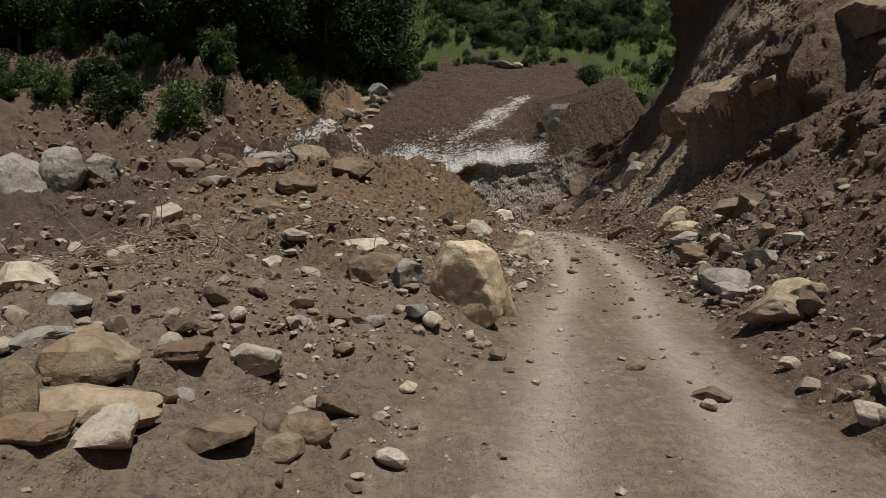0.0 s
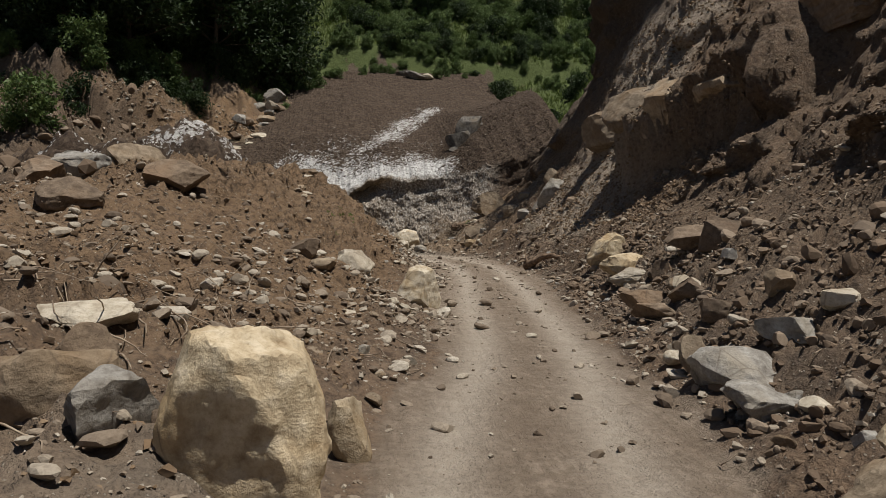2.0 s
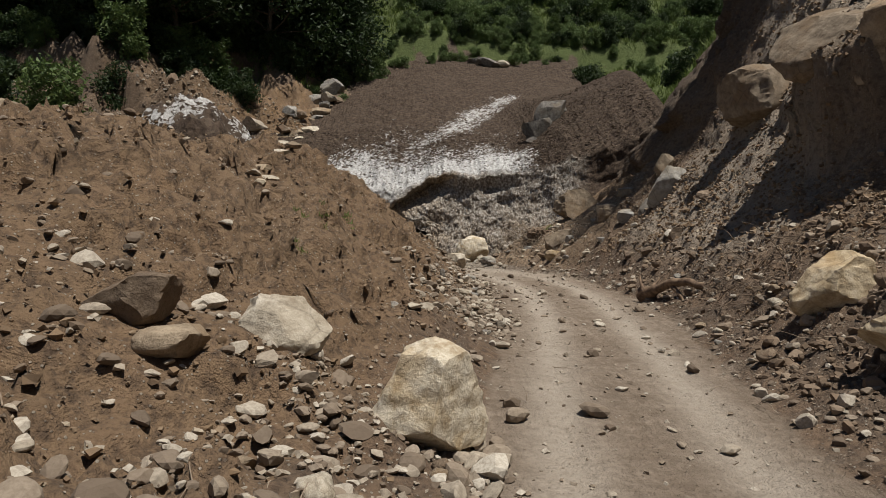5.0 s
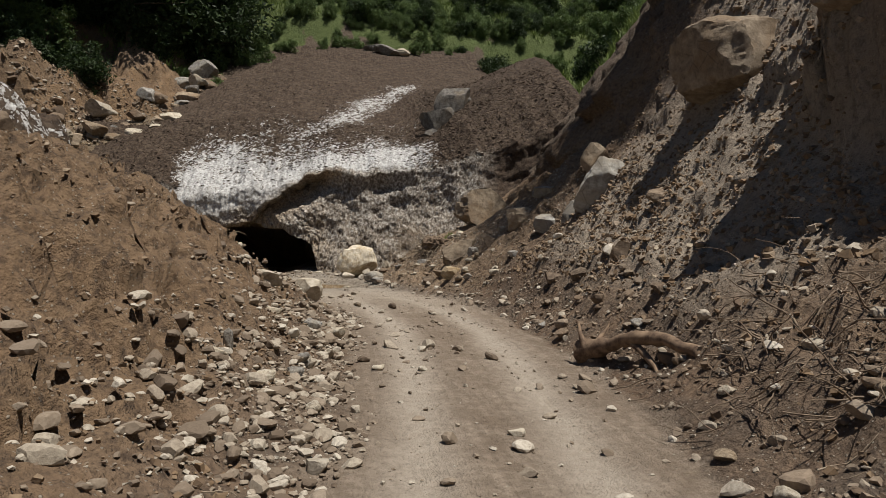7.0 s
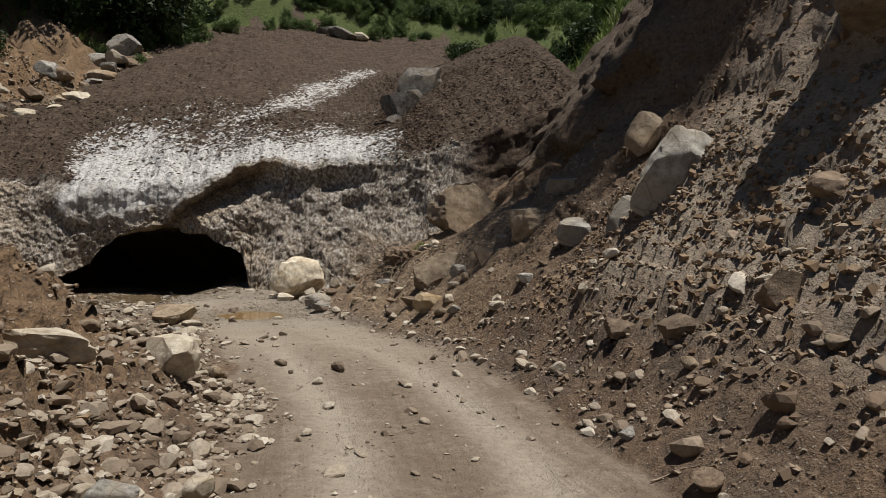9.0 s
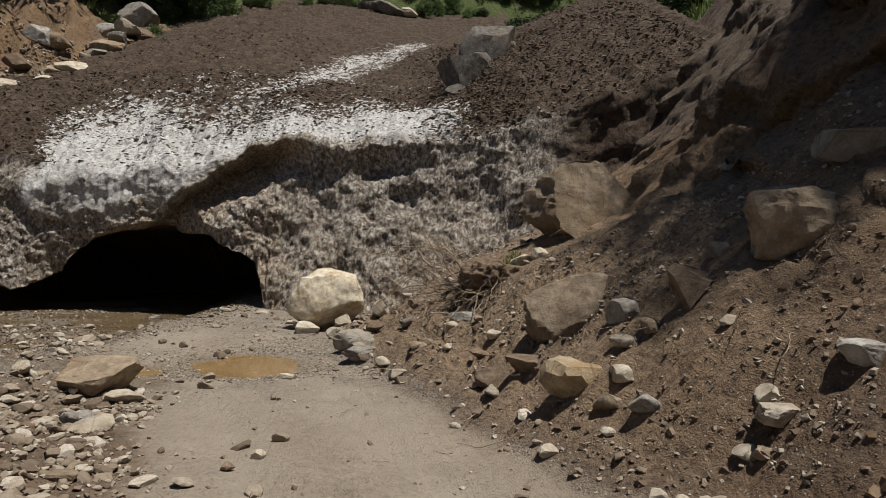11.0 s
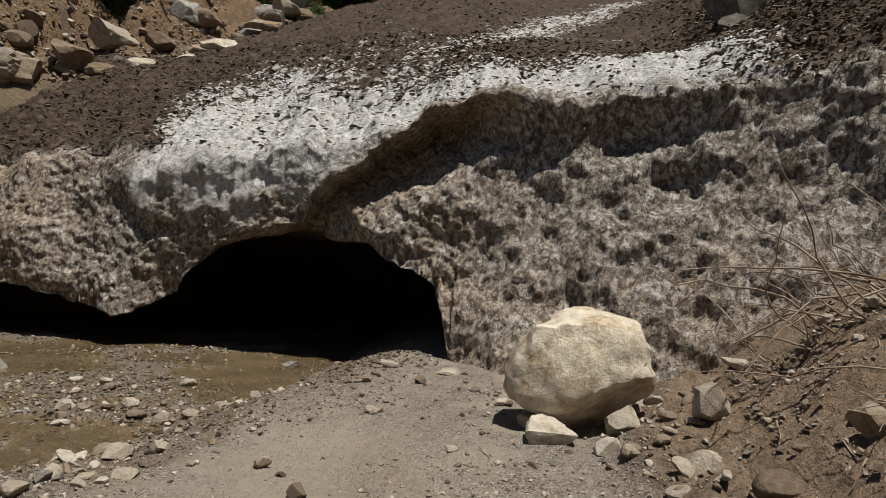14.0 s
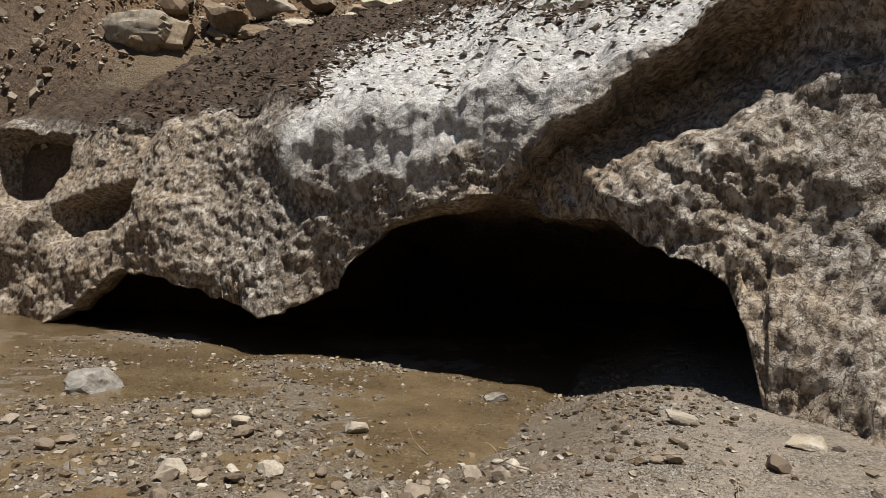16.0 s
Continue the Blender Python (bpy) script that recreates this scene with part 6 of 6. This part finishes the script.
def plant(name, label, category, seed, height, width, trunk, clumps, leaves, leaf, material, low=0.25):
    """A tree or shrub: tapered trunk, limbs, and a crown of leaves in uneven clumps."""
    r = np.random.RandomState(seed)
    root = new(name)
    wood = []
    stem = bent(r, (0, 0, -0.3), (r.normal(0, 0.1), r.normal(0, 0.1), 1), height * 0.8, 0.07, 9)
    wood.append(tube(stem, np.linspace(trunk, trunk * 0.25, len(stem)), 8))
    centres = []
    for k in range(clumps):
        at = r.uniform(low, 0.98)
        i = at * (len(stem) - 1) * 0.98
        base = stem[int(i)]
        az = r.uniform(0, 6.28)
        reach = width * 0.5 * (1 - 0.65 * abs(at - 0.45)) * r.uniform(0.35, 1.0)
        tip = base + np.array((math.cos(az) * reach, math.sin(az) * reach, height * r.uniform(0.02, 0.2)))
        line = bent(r, base, tip - base, np.linalg.norm(tip - base), 0.12, 3)
        wood.append(tube(line, np.linspace(trunk * 0.35, trunk * 0.08, len(line)), 3))
        centres.append(line[-1])
        centres.append(line[-2] + r.normal(0, 0.06 * width, 3))
    a = new("trunk", mesh_from("trunk", *joined(wood), BARK))
    b = new("crown", mesh_from("crown", *leaf_cloud(r, np.array(centres), width * 0.15, leaves, leaf), material, smooth=False))
    a.parent = b.parent = root
    return tagged(root, label, category)


kinds = {
    "tree": [plant("tree", "dark green broadleaf tree on the hillside", "tree", 51 + k, 10 + k, 7 + 0.7 * k, 0.2, 46, 7500, 0.21, LEAF, 0.12) for k in range(3)],
    "shrub": [plant("shrub", "dense green shrub on the bank's edge", "shrub", 61 + k, 3.2 + 0.5 * k, 3.6, 0.06, 26, 3600, 0.14, LEAF_LIT if k == 1 else LEAF, 0.05) for k in range(3)],
    "pale": [plant("bush", "grey-green leafy bush on the hillside", "bush", 71 + k, 2.6 + 0.8 * k, 3.2, 0.05, 24, 3600, 0.12, LEAF_GREY, 0.05) for k in range(2)],
}
kinds["tall"] = [plant("tree", "tall dark green broadleaf tree shading the bank", "tree", 81 + k, 16 + 2 * k, 11.5, 0.28, 60, 15000, 0.25, LEAF, 0.3) for k in range(2)]
GROUPS = {"tall": "trees on the hillside", "tree": "trees on the hillside", "shrub": "shrubs on the bank", "pale": "bushes on the hillside"}


def put_plants(kind, seed, count, box, ok, scale):
    r = np.random.RandomState(seed)
    made, tries = 0, 0
    while made < count and tries < count * 30:
        tries += 1
        x, y = r.uniform(box[0], box[1]), r.uniform(box[2], box[3])
        if not ok(x, y):
            continue
        source = kinds[kind][r.randint(len(kinds[kind]))]
        k = r.uniform(*scale)
        z = snow_top(x, y)
        ob = copy_thing(source, pose(x, y, z - 0.1, r.uniform(-6, 6), r.uniform(-6, 6), r.uniform(0, 360)))
        ob.scale = (k, k, k * r.uniform(0.85, 1.1))
        tagged(ob, group=GROUPS[kind])
        made += 1


def bank_line(y):
    return float(bank_edge(np.array([float(y)]))[0])


# wood on the left hillside, shrubs along the top of the cut bank, bushes on the slope beyond the snow
put_plants("tall", 21, 46, (-62, -9, 63.5, 84), lambda x, y: y > np.interp(x, (-62, -30, -16, -9), (60, 64, 68.5, 76)), (0.85, 1.2))
put_plants("shrub", 22, 54, (-46, -12, 58, 70), lambda x, y: np.interp(x, (-46, -26, -12), (58, 60.5, 66.5)) < y < np.interp(x, (-46, -26, -12), (61.5, 64, 70)), (0.5, 1.0))
put_plants("tree", 1, 44, (-62, -7, 68, 104), lambda x, y: y > (67.5 if x < -14 else 82), (0.8, 1.3))
put_plants("shrub", 2, 44, (-52, -10, 65.5, 75), lambda x, y: y > (66 if x < -15 else 71), (0.7, 1.5))
put_plants("shrub", 12, 18, (-46, -17, 52, 67), lambda x, y: True, (0.6, 1.4))
put_plants("tree", 13, 10, (-16, -6, 76, 82), lambda x, y: True, (0.9, 1.2))
put_plants("tree", 3, 26, (-10, 50, 93, 128), lambda x, y: True, (0.6, 1.0))
put_plants("shrub", 4, 40, (-3, 38, 85, 99), lambda x, y: x > 1 or y > 93, (0.6, 1.2))
put_plants("shrub", 14, 30, (2, 34, 83.5, 92), lambda x, y: True, (0.4, 0.8))
put_plants("pale", 15, 30, (0, 34, 83.5, 90), lambda x, y: True, (0.4, 0.8))
put_plants("pale", 16, 50, (-4, 33, 79.5, 87), lambda x, y: True, (0.3, 0.65))
put_plants("shrub", 17, 26, (-4, 33, 80.5, 90), lambda x, y: True, (0.3, 0.6))
put_plants("pale", 5, 52, (-2, 38, 84, 97), lambda x, y: x > 2 or y > 92, (0.6, 1.2))
put_plants("pale", 6, 4, (-13, -5, 66, 80), lambda x, y: bank_line(y) - 4 < x < bank_line(y) + 0.5, (0.35, 0.7))
put_plants("shrub", 7, 14, (15, 34, 56, 80), lambda x, y: True, (0.5, 1.0))
put_plants("tree", 9, 12, (-75, -30, 58, 80), lambda x, y: y > 60, (0.8, 1.2))
# two unseen trees added on the cliff top to cast shade on the slope
put_plants("tree", 10, 1, (16.3, 16.5, 36.6, 36.9), lambda x, y: True, (0.78, 0.82))
put_plants("tall", 24, 1, (18.4, 18.6, 35.0, 35.3), lambda x, y: True, (0.8, 0.85))
put_plants("pale", 8, 1, (-4.2, -3.6, 76, 76.6), lambda x, y: True, (0.9, 1.0))
for group in kinds.values():
    for k, ob in enumerate(group):
        ob.location = (-30 - 6 * k, 86 + k, snow_top(-30 - 6 * k, 86 + k) - 0.1)


def grass(name, label, count, seed, box, weight, size):
    """Tufts of grass blades."""
    r = np.random.RandomState(seed)
    n = count * 5
    x, y = r.uniform(box[0], box[1], n), r.uniform(box[2], box[3], n)
    keep = r.uniform(size=n) < weight(x, y)
    x, y = x[keep][:count], y[keep][:count]
    n = len(x)
    z = ground_z(x, y)
    per = 6
    p = np.repeat(np.stack((x, y, z - 0.03), -1), per, 0) + np.concatenate((r.normal(0, size * 0.3, (n * per, 2)), np.zeros((n * per, 1))), 1)
    tip = p + np.stack((r.normal(0, size * 0.4, n * per), r.normal(0, size * 0.4, n * per), size * r.uniform(0.5, 1.3, n * per)), -1)
    a = r.uniform(0, 6.28, n * per)
    w = np.stack((np.cos(a), np.sin(a), a * 0), -1) * size * 0.09
    v = np.stack((p - w, p + w, tip), 1).reshape(-1, 3)
    return tagged(new(name, mesh_from(name, v, np.arange(len(v)).reshape(-1, 3), GRASS, smooth=False)), label, "grass", kind="stuff")


grass("hill_grass", "rough green grass on the hillside", 16000, 91, (-40, 45, 70, 108), lambda x, y: np.clip(sstep(83, 86, y) + sstep(71, 74, y) * (x < -6), 0, 1), 0.55)
grass("edge_grass", "green grass on the slope above the snow", 3000, 92, (15, 32, 54, 82), lambda x, y: 0.7 + 0 * x, 0.5)
grass("grass_tuft", "small green grass tuft on the torn slope", 60, 93, (7.1, 7.8, 43.5, 44.3), lambda x, y: 1 + 0 * x, 0.16)
for k, (x, y) in enumerate(((0.35, 22.35), (0.6, 22.8), (0.9, 23.6), (0.45, 21.7))):
    grass("seedling", "small green plant on the earth bank", 14, 94 + k, (x - 0.09, x + 0.09, y - 0.09, y + 0.09), lambda a, b: 1 + 0 * a, 0.07)
